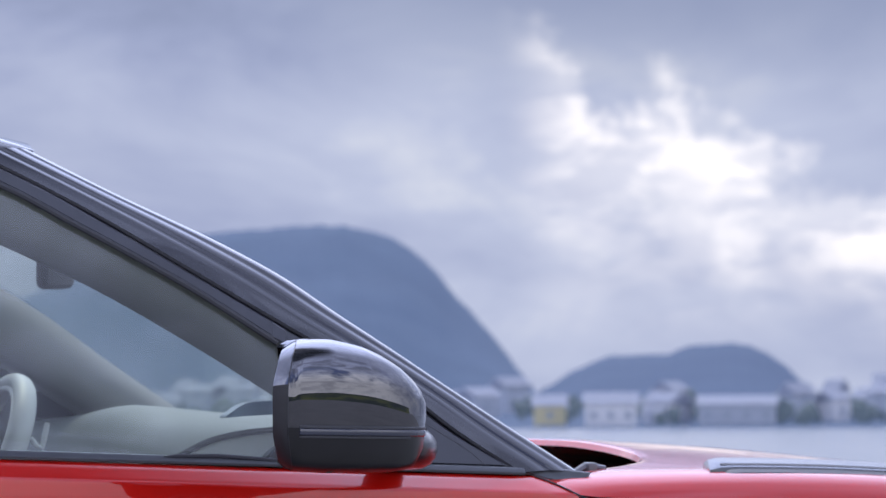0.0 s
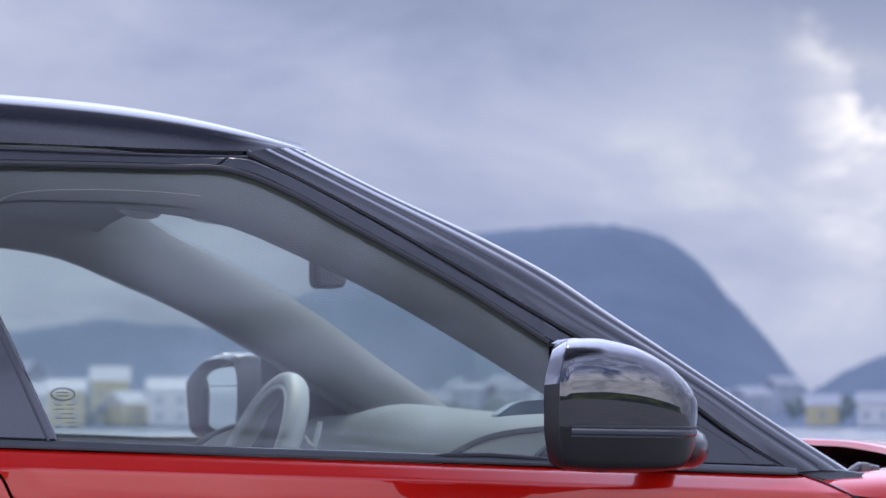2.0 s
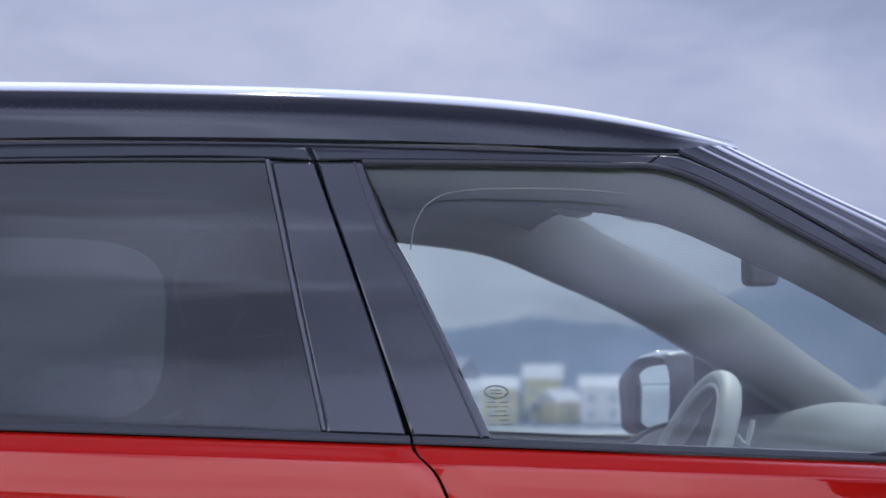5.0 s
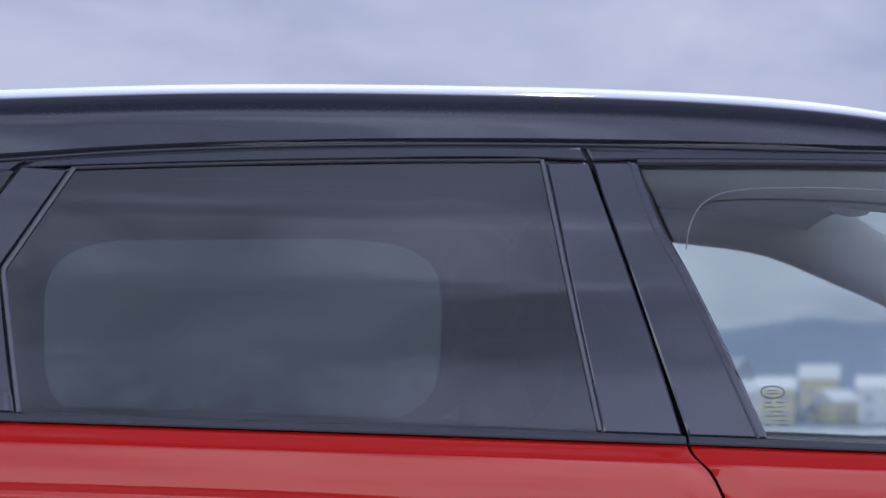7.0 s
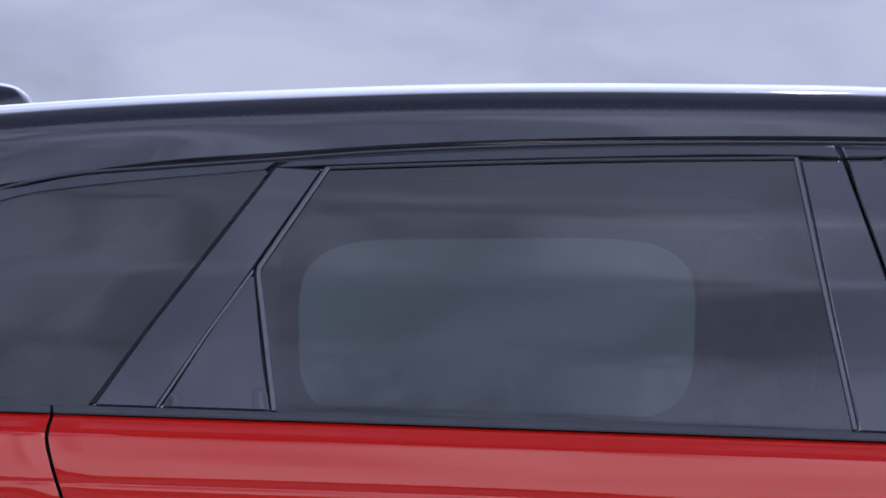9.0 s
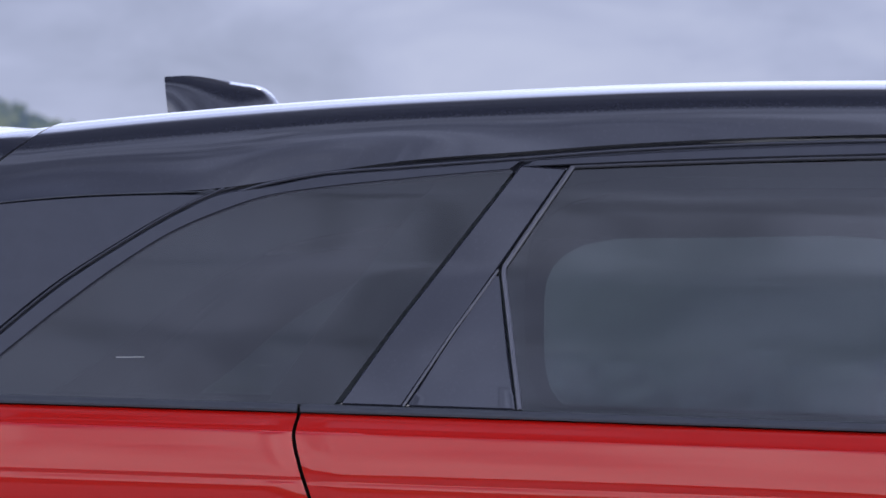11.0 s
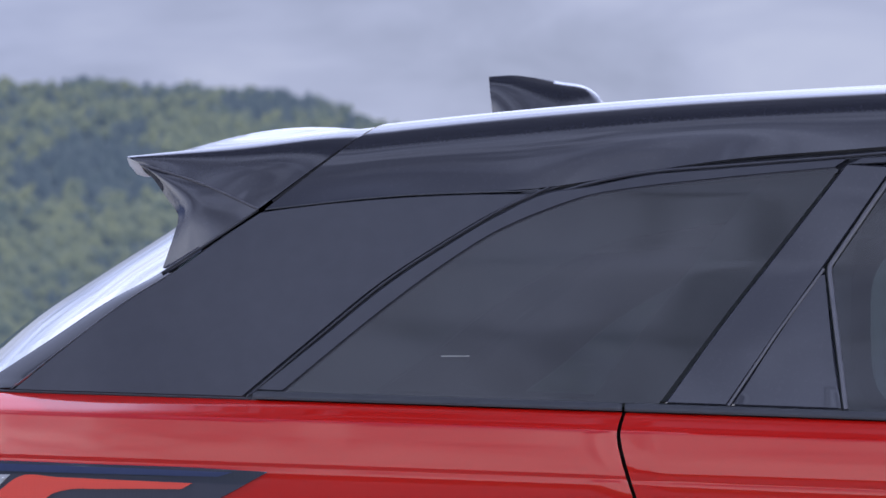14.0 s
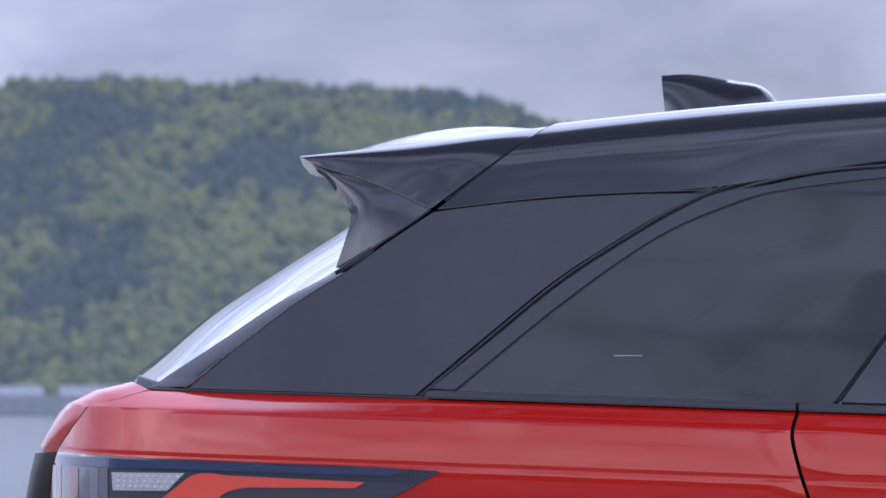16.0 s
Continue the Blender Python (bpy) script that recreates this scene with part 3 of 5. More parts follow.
def panel(a, b, off=0.0, thick=0.006, nu=28, nv=8, soft=0.0025, rounded=True, crown=0.0):
    """A panel of the car's side between two lines (x, z), with softened edges."""
    bm = bmesh.new()
    la, lb = curve(a, 60, rounded), curve(b, 60, rounded)
    wide = max(np.linalg.norm(la - lb, axis=1).mean(), 0.004)
    long = max(np.linalg.norm(np.diff((la + lb) / 2, axis=0), axis=1).sum(), 0.004)

    def steps(n, length):
        e = min(soft / length, 0.2)
        return [0.0, e] + list(np.linspace(e, 1 - e, n)[1:-1]) + [1 - e, 1.0]

    us, vs = steps(nu, long), steps(nv, wide)
    grid = []
    for i, u in enumerate(us):
        pa = np.array([np.interp(u * 59, range(60), la[:, k]) for k in (0, 1)])
        pb = np.array([np.interp(u * 59, range(60), lb[:, k]) for k in (0, 1)])
        row = []
        for j, v in enumerate(vs):
            x, z = pa + (pb - pa) * v
            z += crown * 4 * v * (1 - v) * u**3
            edge = i in (0, len(us) - 1) or j in (0, len(vs) - 1)
            row.append((x, skin(x, z) + off + (soft if edge and thick > 0.0045 else 0.0), z))
        grid.append(row)
    sheet(bm, grid, (0, thick, 0))
    return bm


def both(name, build, mat, parents, label="", sharp=28):
    """The piece on the kerb side and its mirror on the far side."""
    return [part(name, tidy(build(), far), mat, parents[far] if isinstance(parents, list) else parents, label, sharp=sharp) for far in (False, True)]


def panes(name, build, mat, parents, label=""):
    """Window glass on both sides: the coated outer face is glossy and tinted, the inner face and the edges are plain."""
    made = both(name, build, mat, parents, label)
    for far, ob in enumerate(made):
        ob.data.materials.append(GLASS_BACK)
        if far and mat is CLEAR:
            ob.data.materials[0] = FAR_CLEAR
        out = 1 if far else -1
        for face in ob.data.polygons:
            face.material_index = 0 if face.normal.y * out > 0.3 else 1
    return made


def strip(points, radius, off, flat=1.0, count=40, rounded=True):
    def build():
        bm = bmesh.new()
        tube(bm, on_side(curve(points, count, rounded), off), radius, 8, flat)
        return bm
    return build


car = tagged(new("car"), "red sport utility car with gloss black roof, on the quay", "car")

# lines of the side, (x, z) from the nose to the tail
GUTTER = [(1.286, 1.538), (1.200, 1.538), (1.100, 1.5385), (0.850, 1.543), (0.640, 1.5455), (0.407, 1.544), (0.200, 1.5385), (0.0, 1.528), (-0.093, 1.5205), (-0.270, 1.507), (-0.385, 1.497), (-0.462, 1.481), (-0.515, 1.464)]
D_LINE = [(-0.515, 1.464), (-0.575, 1.435), (-0.650, 1.389), (-0.723, 1.339), (-0.813, 1.262), (-0.902, 1.182)]
WINDOW_TOP = [(0.742, 1.512), (0.927, 1.513), (1.089, 1.512), (1.163, 1.511), (1.196, 1.503), (1.251, 1.480), (1.329, 1.437), (1.408, 1.394), (1.487, 1.350), (1.618, 1.267)]
PILLAR_SEAL = [(1.201, 1.536), (1.234, 1.520), (1.391, 1.437), (1.469, 1.391), (1.549, 1.344), (1.629, 1.297), (1.833, 1.182), (1.879, 1.147), (1.986, 1.079)]
PILLAR_OUT = [(1.294, 1.545), (1.413, 1.485), (1.577, 1.409), (1.659, 1.365), (1.741, 1.310), (1.825, 1.256), (1.910, 1.200), (1.997, 1.145), (2.111, 1.075)]
B_GAP = [(0.668, 1.541), (0.685, 1.477), (0.716, 1.367), (0.747, 1.255), (0.779, 1.128)]
FRONT_REAR_EDGE = [(0.742, 1.512), (0.767, 1.422), (0.798, 1.359), (0.840, 1.259), (0.889, 1.132)]
REAR_TOP = [(-0.034, 1.498), (0.096, 1.502), (0.328, 1.510), (0.605, 1.514)]
REAR_FRONT_EDGE = [(0.605, 1.514), (0.629, 1.343), (0.660, 1.143)]
KINK, REAR_LOW = (-0.127, 1.357), (-0.103, 1.168)
C_GAP = [(-0.093, 1.519), (-0.190, 1.388), (-0.264, 1.289), (-0.343, 1.176)]
QUARTER = [(-0.119, 1.494), (-0.269, 1.480), (-0.384, 1.467), (-0.453, 1.456), (-0.498, 1.440), (-0.574, 1.407), (-0.648, 1.358), (-0.720, 1.302), (-0.850, 1.190)]
SEAM = [(-0.898, 1.440), (-0.732, 1.457), (-0.515, 1.465)]
SPOILER_GAP = [(-0.731, 1.558), (-0.819, 1.497), (-0.907, 1.440), (-0.953, 1.407), (-1.036, 1.352)]
SCREEN_EDGE = [(-1.036, 1.352), (-1.104, 1.314), (-1.180, 1.262), (-1.284, 1.193)]
RIM = [(1.321, 1.55), (1.269, 1.567), (1.208, 1.581), (1.123, 1.598), (1.038, 1.609), (0.989, 1.612), (0.872, 1.62), (0.709, 1.625), (0.661, 1.627), (0.548, 1.626), (0.418, 1.628), (0.178, 1.626), (0.019, 1.621), (-0.079, 1.616), (-0.138, 1.613), (-0.277, 1.606), (-0.443, 1.594), (-0.593, 1.582), (-0.744, 1.566)]


def split(line, x):
    """The height of a line at x."""
    p = sorted(line)
    return float(np.interp(x, [a for a, _ in p], [b for _, b in p]))


def split_z(line, z):
    """Where a steep line crosses the height z."""
    p = sorted((b, a) for a, b in line)
    return float(np.interp(z, [a for a, _ in p], [b for _, b in p]))


def top_of_strip(x):
    return belt(x) + 0.0125


# --- lower body in red ---
F_GAP = [(2.008, 1.073), (2.035, 1.064), (2.075, 1.043), (2.105, 0.98), (2.10, 0.85), (2.02, 0.45)]
B_LOW = [(0.783, 1.116), (0.790, 1.106), (0.806, 1.090), (0.824, 1.055), (0.85, 0.95), (0.85, 0.80), (0.80, 0.45)]
C_LOW = [(-0.394, 1.163), (-0.399, 1.139), (-0.392, 1.10), (-0.377, 1.053), (-0.33, 0.93), (-0.18, 0.76), (0.0, 0.60), (0.03, 0.45)]


def shift(line, dx, dz=0.0):
    return [(x + dx, z + dz) for x, z in line]


def door_skin(front, back):
    """A door skin: across from one gap to the other, fine near the waist."""
    def build():
        bm = bmesh.new()
        a, b = curve(shift(front, -0.0025), 60), curve(shift(back, 0.0025), 60)
        downs = [0.0, 0.004, 0.010, 0.016, 0.021, 0.0238, 0.0265, 0.030, 0.036, 0.044, 0.055, 0.07, 0.0815, 0.0842, 0.0862, 0.0885, 0.0905, 0.093, 0.0965, 0.12, 0.16, 0.2, 0.26, 0.32, 0.4, 0.5, 0.6, 0.68]
        grid = []
        for k in np.linspace(0, 1, 49):
            column = []
            for i, d in enumerate(downs):
                depth = d / downs[-1]
                def at(line, base):
                    z = base - (base - 0.45) * depth
                    order = np.argsort(line[:, 1])
                    return float(np.interp(z, line[order, 1], line[order, 0])), z
                xa, za = at(a, belt(front[0][0]) - 0.0008)
                xb, zb_ = at(b, belt(back[0][0]) - 0.0008)
                x = xa + (xb - xa) * k
                z = belt(x) - 0.0008 - (belt(x) - 0.45) * depth
                edge = k in (0, 1) or i == 0
                column.append((x, skin(x, z) + (0.003 if edge else 0.0), z))
            grid.append(column)
        sheet(bm, grid, (0, 0.02, 0))
        return bm
    return build


front_doors = both("front_door", door_skin(F_GAP, B_LOW), RED, car)
rear_doors = both("rear_door", door_skin(B_LOW, C_LOW), RED, car)


def arch(cx, r, a, b, n=16):
    return [(cx + r * math.cos(t), 0.36 + r * math.sin(t)) for t in np.linspace(radians(a), radians(b), n)]


TAIL_EDGE = [(-1.286, 1.191), (-1.331, 1.178), (-1.379, 1.167), (-1.395, 1.152), (-1.412, 1.138), (-1.431, 1.122), (-1.453, 1.104), (-1.480, 1.069), (-1.492, 1.03), (-1.497, 0.95), (-1.497, 0.75), (-1.49, 0.46)]
TAIL_OUT = [(-1.338, 4.741, 1.202), (-1.390, 4.738, 1.190), (-1.435, 4.760, 1.170), (-1.451, 4.776, 1.158), (-1.468, 4.797, 1.142), (-1.487, 4.825, 1.124), (-1.508, 4.864, 1.108), (-1.500, 4.93, 1.066), (-1.508, 4.95, 1.03), (-1.512, 4.96, 0.95), (-1.512, 4.96, 0.75), (-1.505, 4.96, 0.46)]


def rear_quarter():
    """Red rear quarter from the door gap to the tail corner, over the wheel arch."""
    bm = bmesh.new()
    low = curve([(0.02, 0.46), (-0.03, 0.52)] + arch(-0.40, 0.40, 25, 165) + [(-0.86, 0.42), (-1.10, 0.42), (-1.46, 0.46)], 80, False)
    gap, tail = curve(C_LOW, 60), curve(TAIL_EDGE, 80)
    gap_deep = np.array([belt(x) - z for x, z in gap])
    tail_deep = np.maximum.accumulate(np.array([max(belt(x) - z, 0.0) for x, z in tail]))
    downs = [0.0, 0.004, 0.010, 0.016, 0.021, 0.0238, 0.0265, 0.030, 0.036, 0.044, 0.055, 0.07, 0.0815, 0.0842, 0.0862, 0.0885, 0.0905, 0.093, 0.0965, 0.12, 0.16, 0.2, 0.26, 0.32, 0.4, 0.5, 0.6, 0.68]
    cols = list(np.linspace(0, 0.70, 30)) + list(np.linspace(0.70, 1, 34)[1:])
    grid = []
    for i, s in enumerate(cols):
        column = []
        for j, d in enumerate(downs):
            x0 = float(np.interp(d, gap_deep, gap[:, 0])) - 0.0025
            x1 = float(np.interp(d, tail_deep, tail[:, 0]))
            x = x0 + (x1 - x0) * s
            z = max(belt(x) - 0.0008 - d, float(np.interp(-x, -low[:, 0], low[:, 1])))
            edge = i == 0 or j == 0
            column.append((x, skin(x, z) + (0.003 if edge else 0.0), z))
        grid.append(column)
    sheet(bm, grid)
    return bm


both("rear_quarter", rear_quarter, RED, car)


def front_wing():
    bm = bmesh.new()
    grid = []
    gap = np.array(curve(F_GAP, 60))
    order = np.argsort(gap[:, 1])
    for x0 in np.linspace(2.085, 3.30, 50):
        column = []
        d = abs(x0 - 2.47)
        floor_z = 0.36 + math.sqrt(max(0.40**2 - d * d, 0)) if d < 0.40 else 0.40
        for f in np.linspace(0, 1, 16):
            z = 1.035 - 0.05 * (x0 - 2.085) - (1.035 - 0.05 * (x0 - 2.085) - floor_z) * f
            fall = max(0.0, 1 - (x0 - 2.085) / 0.4)
            x = x0 + fall * (float(np.interp(z, gap[order, 1], gap[order, 0])) + 0.0025 - 2.085)
            column.append((x, skin(x, z), z))
        grid.append(column)
    sheet(bm, grid)
    return bm


both("front_wing", front_wing, RED, car)


def sill():
    bm = bmesh.new()
    sheet(bm, [[(x, skin(x, 0.45) + d, z) for d, z in ((0.0, 0.45), (-0.01, 0.40), (0.0, 0.30), (0.10, 0.24), (0.5, 0.24))] for x in np.linspace(2.05, 0.0, 20)])
    return bm


both("sill", sill, SATIN, car)


# --- bonnet ---
def bonnet_height(x, y):
    crown = 1.119 - 0.02 * (x - 2.26) - 0.075 * (x - 2.26) ** 2
    return crown - 0.029 * (max(5.45 - y, 0) / 0.5) ** 1.3


def bonnet_edge(x):
    return float(np.interp(x, [2.01, 2.035, 2.078, 3.2], [1.0725, 1.0635, 1.043, 0.985]))


BONNET_BACK = [(2.012, 4.683), (2.06, 4.735), (2.165, 4.80), (2.268, 4.885), (2.316, 4.97), (2.362, 5.15), (2.378, 5.35), (2.384, 5.565)]


def bonnet():
    """The clamshell bonnet, one half; its back edge bows forward round the scuttle."""
    bm = bmesh.new()
    back = curve(BONNET_BACK, 60)
    grid = []
    fs = [0, 0.006, 0.015, 0.03, 0.05, 0.08, 0.12, 0.17, 0.23, 0.3, 0.38, 0.46, 0.55, 0.64, 0.73, 0.82, 0.91, 1.0]
    for s in [0, 0.004, 0.012] + list(np.linspace(0.03, 1, 36)):
        row = []
        for f in fs:
            y_back = 4.683 + (YC - 4.683) * f
            x_back = float(np.interp(y_back, back[:, 1], back[:, 0]))
            x_front = 3.05 + 0.28 * min(f * 1.6, 1) ** 0.6
            x = x_back + (x_front - x_back) * s
            edge_z = bonnet_edge(x)
            y_side = skin(x, edge_z) + 0.001
            y = y_side + (YC - y_side) * f
            z = bonnet_height(x, y)
            run = (y - y_side) / 0.05
            z = edge_z + (z - edge_z) * (1 - math.exp(-run * 3.2)) if run < 4 else z
            if s == 0:
                z -= 0.012
            if s == 0.004:
                z -= 0.003
            if x > 3.0:
                z -= 0.9 * (x - 3.0) ** 2
            row.append((x, y, z))
        grid.append(row)
    sheet(bm, grid)
    return bm


def whole(build):
    """One mesh of the kerb-side half and its mirror."""
    one, two = build(), build()
    for v in two.verts:
        v.co.y = 2 * YC - v.co.y
    keep = bpy.data.meshes.new("half")
    two.to_mesh(keep)
    two.free()
    one.from_mesh(keep)
    bpy.data.meshes.remove(keep)
    bmesh.ops.remove_doubles(one, verts=one.verts, dist=0.0004)
    return one


bonnet_ob = part("bonnet", whole(bonnet), RED, car, sharp=40)
both("bonnet_gap", strip([(2.006, 1.0738), (2.035, 1.0628), (2.078, 1.0420), (2.3, 1.0305), (2.8, 1.0045)], 0.0012, 0.001, 1.0, 40), RUBBER, bonnet_ob)


def vent(off_x, long, lift, out):
    def build():
        bm = bmesh.new()
        grid = []
        for k in np.linspace(0, 1, 26):
            x = 2.335 + off_x + long * k
            row = []
            swell = min(k / 0.06, 1) ** 0.5
            for j, (d, h) in enumerate(((0.0, -0.006), (0.004, 0.004), (0.02, 0.010), (0.060, 0.013), (0.078, 0.005), (0.080, -0.006))):
                y = skin(x, 1.043) + out + d * swell
                row.append((x, y, bonnet_height(x, y) - 0.006 + lift + h * swell))
            grid.append(row)
        sheet(bm, grid, (0, 0, -0.02))
        return bm
    return build


vents = both("bonnet_vent", vent(0.0, 0.56, 0.007, 0.042), VENT_GREY, bonnet_ob, "bright metal side vent blade on the bonnet")
both("vent_slot", vent(0.02, 0.53, 0.000, 0.028), RUBBER, vents)


def vent_groove():
    """The thin dark joint that parts the blade's upper and lower face."""
    bm = bmesh.new()
    grid = []
    for k in np.linspace(0.05, 0.97, 24):
        x = 2.335 + 0.56 * k
        y = skin(x, 1.043) + 0.042
        grid.append([(x, y + d, bonnet_height(x, y + d) + 0.001 + lift) for d, lift in ((0.0100, 0.0068), (0.0125, 0.0080), (0.0150, 0.0088))])
    sheet(bm, grid, (0, 0, -0.004))
    return bm


both("vent_groove", vent_groove, RUBBER, vents)


def scuttle():
    bm = bmesh.new()
    grid = []
    for y in np.linspace(4.72, 2 * YC - 4.72, 24):
        d = min(y, 2 * YC - y)
        x1 = float(np.interp(d, [b for _, b in BONNET_BACK], [a for a, _ in BONNET_BACK])) + 0.03
        x0 = 2.0 + 0.10 * math.sin(math.pi * (y - 4.72) / (2 * (YC - 4.72)))
        grid.append([(x0 + (x1 - x0) * f, y, 1.045 - 0.02 * math.sin(math.pi * f)) for f in np.linspace(0, 1, 8)])
    sheet(bm, grid, (0, 0, -0.05))
    return bm


part("scuttle", scuttle(), material("scuttle_paint", lambda n: surface(n, n.blend(n.noise(place(n), 8.0), (0.55, 0.022, 0.050), (0.65, 0.028, 0.060)), 0.4)), car, "dark red painted scuttle under the bonnet edge")


def nozzle(y0):
    def build():
        bm = bmesh.new()
        box(bm, (2.138, y0, 1.066), (2.156, y0 + 0.025, 1.090), 0.005)
        tube(bm, [(2.115, y0 + 0.012, 1.070), (2.14, y0 + 0.012, 1.083), (2.172, y0 + 0.012, 1.080)], [0.006, 0.008, 0.005], 8)
        return bm
    return build


both("washer_nozzle", nozzle(4.81), TRIM, car, "small grey plastic washer nozzle")


# --- roof ---
def roof_rim(x):
    return split(RIM, x)


def roof():
    """One half of the roof: a tight roll above the gutter, then a flat crown."""
    bm = bmesh.new()
    low = curve([p for p in GUTTER if p[0] > -0.3] + [(-0.40, 1.487), (-0.515, 1.4685), (-0.62, 1.4625), (-0.732, 1.4575), (-0.82, 1.449), (-0.899, 1.440)], 66)
    grid = []
    for i, (x, z) in enumerate(low):
        u = i / (len(low) - 1)
        xr = 1.321 + (-0.744 - 1.321) * (1.286 - x) / (1.286 + 0.899)
        y0, zr = skin(x, z), split(RIM, xr)
        deep = max(0.025, 0.13 * min(1.0, (zr - z) / 0.070))
        yr, near = y0 + deep, (y0 + deep) / (y0 + 0.13)
        xr, zr = xr * near, EYE[2] + (zr - EYE[2]) * near
        xc = xr + 0.09 * max(0.0, 1 - i / 8) ** 2 - 0.10 * max(0.0, (u - 0.9) / 0.1) ** 2
        zc = zr + 0.022 + 0.03 * max(0.0, 1 - i / 10)
        sunk = 0.004 / (1 + math.exp((x + 0.25) / 0.06))
        y0 += sunk
        row = [(x, y0 + 0.012, z - 0.004)]
        for a in np.linspace(0, 1, 30) ** 0.8:
            t = a * math.pi / 2
            s = math.sin(t) ** 0.78
            c = 0.30 * s + 0.70 * (1 - math.cos(t)) ** 1.7
            row.append((x + (xr - x) * s, y0 + (yr - y0) * c, z + (zr - z) * s))
        for f in np.linspace(0, 1, 14)[1:]:
            g = 1 - (1 - f) ** 2
            row.append((xr + (xc - xr) * g, yr + (YC - yr) * f, zr + (zc - zr) * g))
        if x > 1.19:
            # the front corner draws in over the top of the pillar
            k = 1 + 0.026 * min((x - 1.19) / 0.095, 1.0) ** 1.5 / y0
            row = [(a * k, min(b * k, YC), EYE[2] + (c - EYE[2]) * k) for a, b, c in row]
        grid.append(row)
    # fair the panel lengthwise, more towards the crown
    body = np.array(grid)
    for _ in range(14):
        mid = body.copy()
        mid[1:-1] = 0.25 * body[:-2] + 0.5 * body[1:-1] + 0.25 * body[2:]
        ease = np.clip(np.arange(body.shape[1]) / 8.0, 0, 1)[None, :, None]
        ends = np.clip(np.minimum(np.arange(66), 65 - np.arange(66)) / 5.0, 0, 1)[:, None, None]
        body += (mid - body) * ease * ends
    sheet(bm, [[tuple(p) for p in line] for line in body])
    return bm


roof_ob = part("roof", whole(roof), GLOSS, car, "gloss black roof panel", sharp=50)
both("gutter_seal", strip([p for p in GUTTER if p[0] > -0.52 and p[0] < 1.21], 0.0014, 0.006, 0.8, 60), RUBBER, roof_ob)
both("gutter_trim", strip(shift([p for p in GUTTER if p[0] > -0.52 and p[0] < 1.21], 0, -0.009), 0.0026, 0.004, 1.0, 60), SATIN, roof_ob)
both("gutter_channel", lambda: panel(shift([p for p in GUTTER if -0.52 < p[0] < 1.21], 0, 0.008), shift([p for p in GUTTER if -0.52 < p[0] < 1.21], 0, -0.030), 0.012, 0.006, 60, 3), SATIN, roof_ob)
both("rear_seam", strip(SEAM, 0.0010, 0.001, 1.0, 20), STRIP, roof_ob)


def headliner():
    bm = bmesh.new()
    grid = []
    for x in np.linspace(1.26, -0.75, 30):
        zr = roof_rim(x) - 0.045
        row = []
        for f in np.linspace(0, 1, 12):
            y = waist(x) + 0.27 + (YC - waist(x) - 0.27) * f
            row.append((x, y, zr - 0.035 * (1 - f) ** 3 - 0.02))
        grid.append(row)
    sheet(bm, grid)
    return bm


part("headliner", whole(headliner), HEADLINER, car, "pale grey fabric headliner", sharp=60)

# --- front pillar, windscreen ---


def front_pillar():
    bm = bmesh.new()
    a, b = curve(PILLAR_SEAL, 50), curve(PILLAR_OUT, 50)
    grid = []
    for (xa, za), (xb, zb_) in zip(a, b):
        row = []
        ya, yb = skin(xa, za), skin(xb, zb_) + 0.030
        near = yb / (yb + 0.020)
        xb, zb_ = xb * near, EYE[2] + (zb_ - EYE[2]) * near
        row.append((xa, ya + 0.012, za - 0.002))
        for t in np.linspace(0, 1, 24):
            bulge = math.sin(math.pi * t)
            groove = -0.003 * math.exp(-(((t - 0.40) / 0.07) ** 2)) - 0.0025 * math.exp(-(((t - 0.72) / 0.06) ** 2))
            row.append((xa + (xb - xa) * t, ya + (yb - ya) * (0.72 * t + 0.28 * t**18) - 0.004 * bulge - groove, za + (zb_ - za) * t + 0.004 * bulge))
        row.append((xb + 0.004, yb + 0.03, zb_ - 0.004))
        grid.append(row)
    sheet(bm, grid)
    return bm


pillars = both("front_pillar", front_pillar, GLOSS, car)
both("seal_channel", lambda: panel(shift(PILLAR_SEAL, 0.012, 0.008), shift(PILLAR_SEAL, -0.016, -0.010), 0.016, 0.006, 50, 3), RUBBER, pillars)
both("pillar_foot", lambda: panel([(1.962, 1.0945), (2.02, 1.0885), (2.112, 1.0770)], [(1.990, 1.0790), (2.03, 1.0690), (2.088, 1.0580)], 0.008, 0.01, 14, 4), STRIP, pillars, "black trim foot of the pillar")
both("pillar_seal", strip(PILLAR_SEAL, 0.0048, 0.005, 0.8, 50), RUBBER, pillars)


def windscreen():
    bm = bmesh.new()
    grid = []
    for x, z in curve(PILLAR_OUT, 30):
        y0 = skin(x, z) + 0.075
        row = []
        for f in np.linspace(0, 1, 14):
            g = math.sin(f * math.pi / 2)
            row.append((x + 0.11 * g + 0.002, y0 + (YC - y0) * f, z + 0.022 * g - 0.004))
        grid.append(row)
    sheet(bm, grid)
    return bm


part("windscreen", whole(windscreen), SCREEN, car, "clear laminated windscreen", sharp=80)

# inner pillar trim and side rail of the cabin
TRIM_LOW = [(-0.62, 1.43), (-0.3, 1.452), (0.2, 1.462), (0.7, 1.464), (1.05, 1.457), (1.20, 1.434), (1.304, 1.392), (1.40, 1.350), (1.54, 1.277), (1.70, 1.185), (1.80, 1.125)]
TRIM_HIGH = [(-0.62, 1.50), (-0.3, 1.53), (0.2, 1.545), (0.7, 1.55), (1.05, 1.548), (1.285, 1.543), (1.405, 1.483), (1.57, 1.407), (1.655, 1.362), (1.82, 1.254), (1.995, 1.142)]


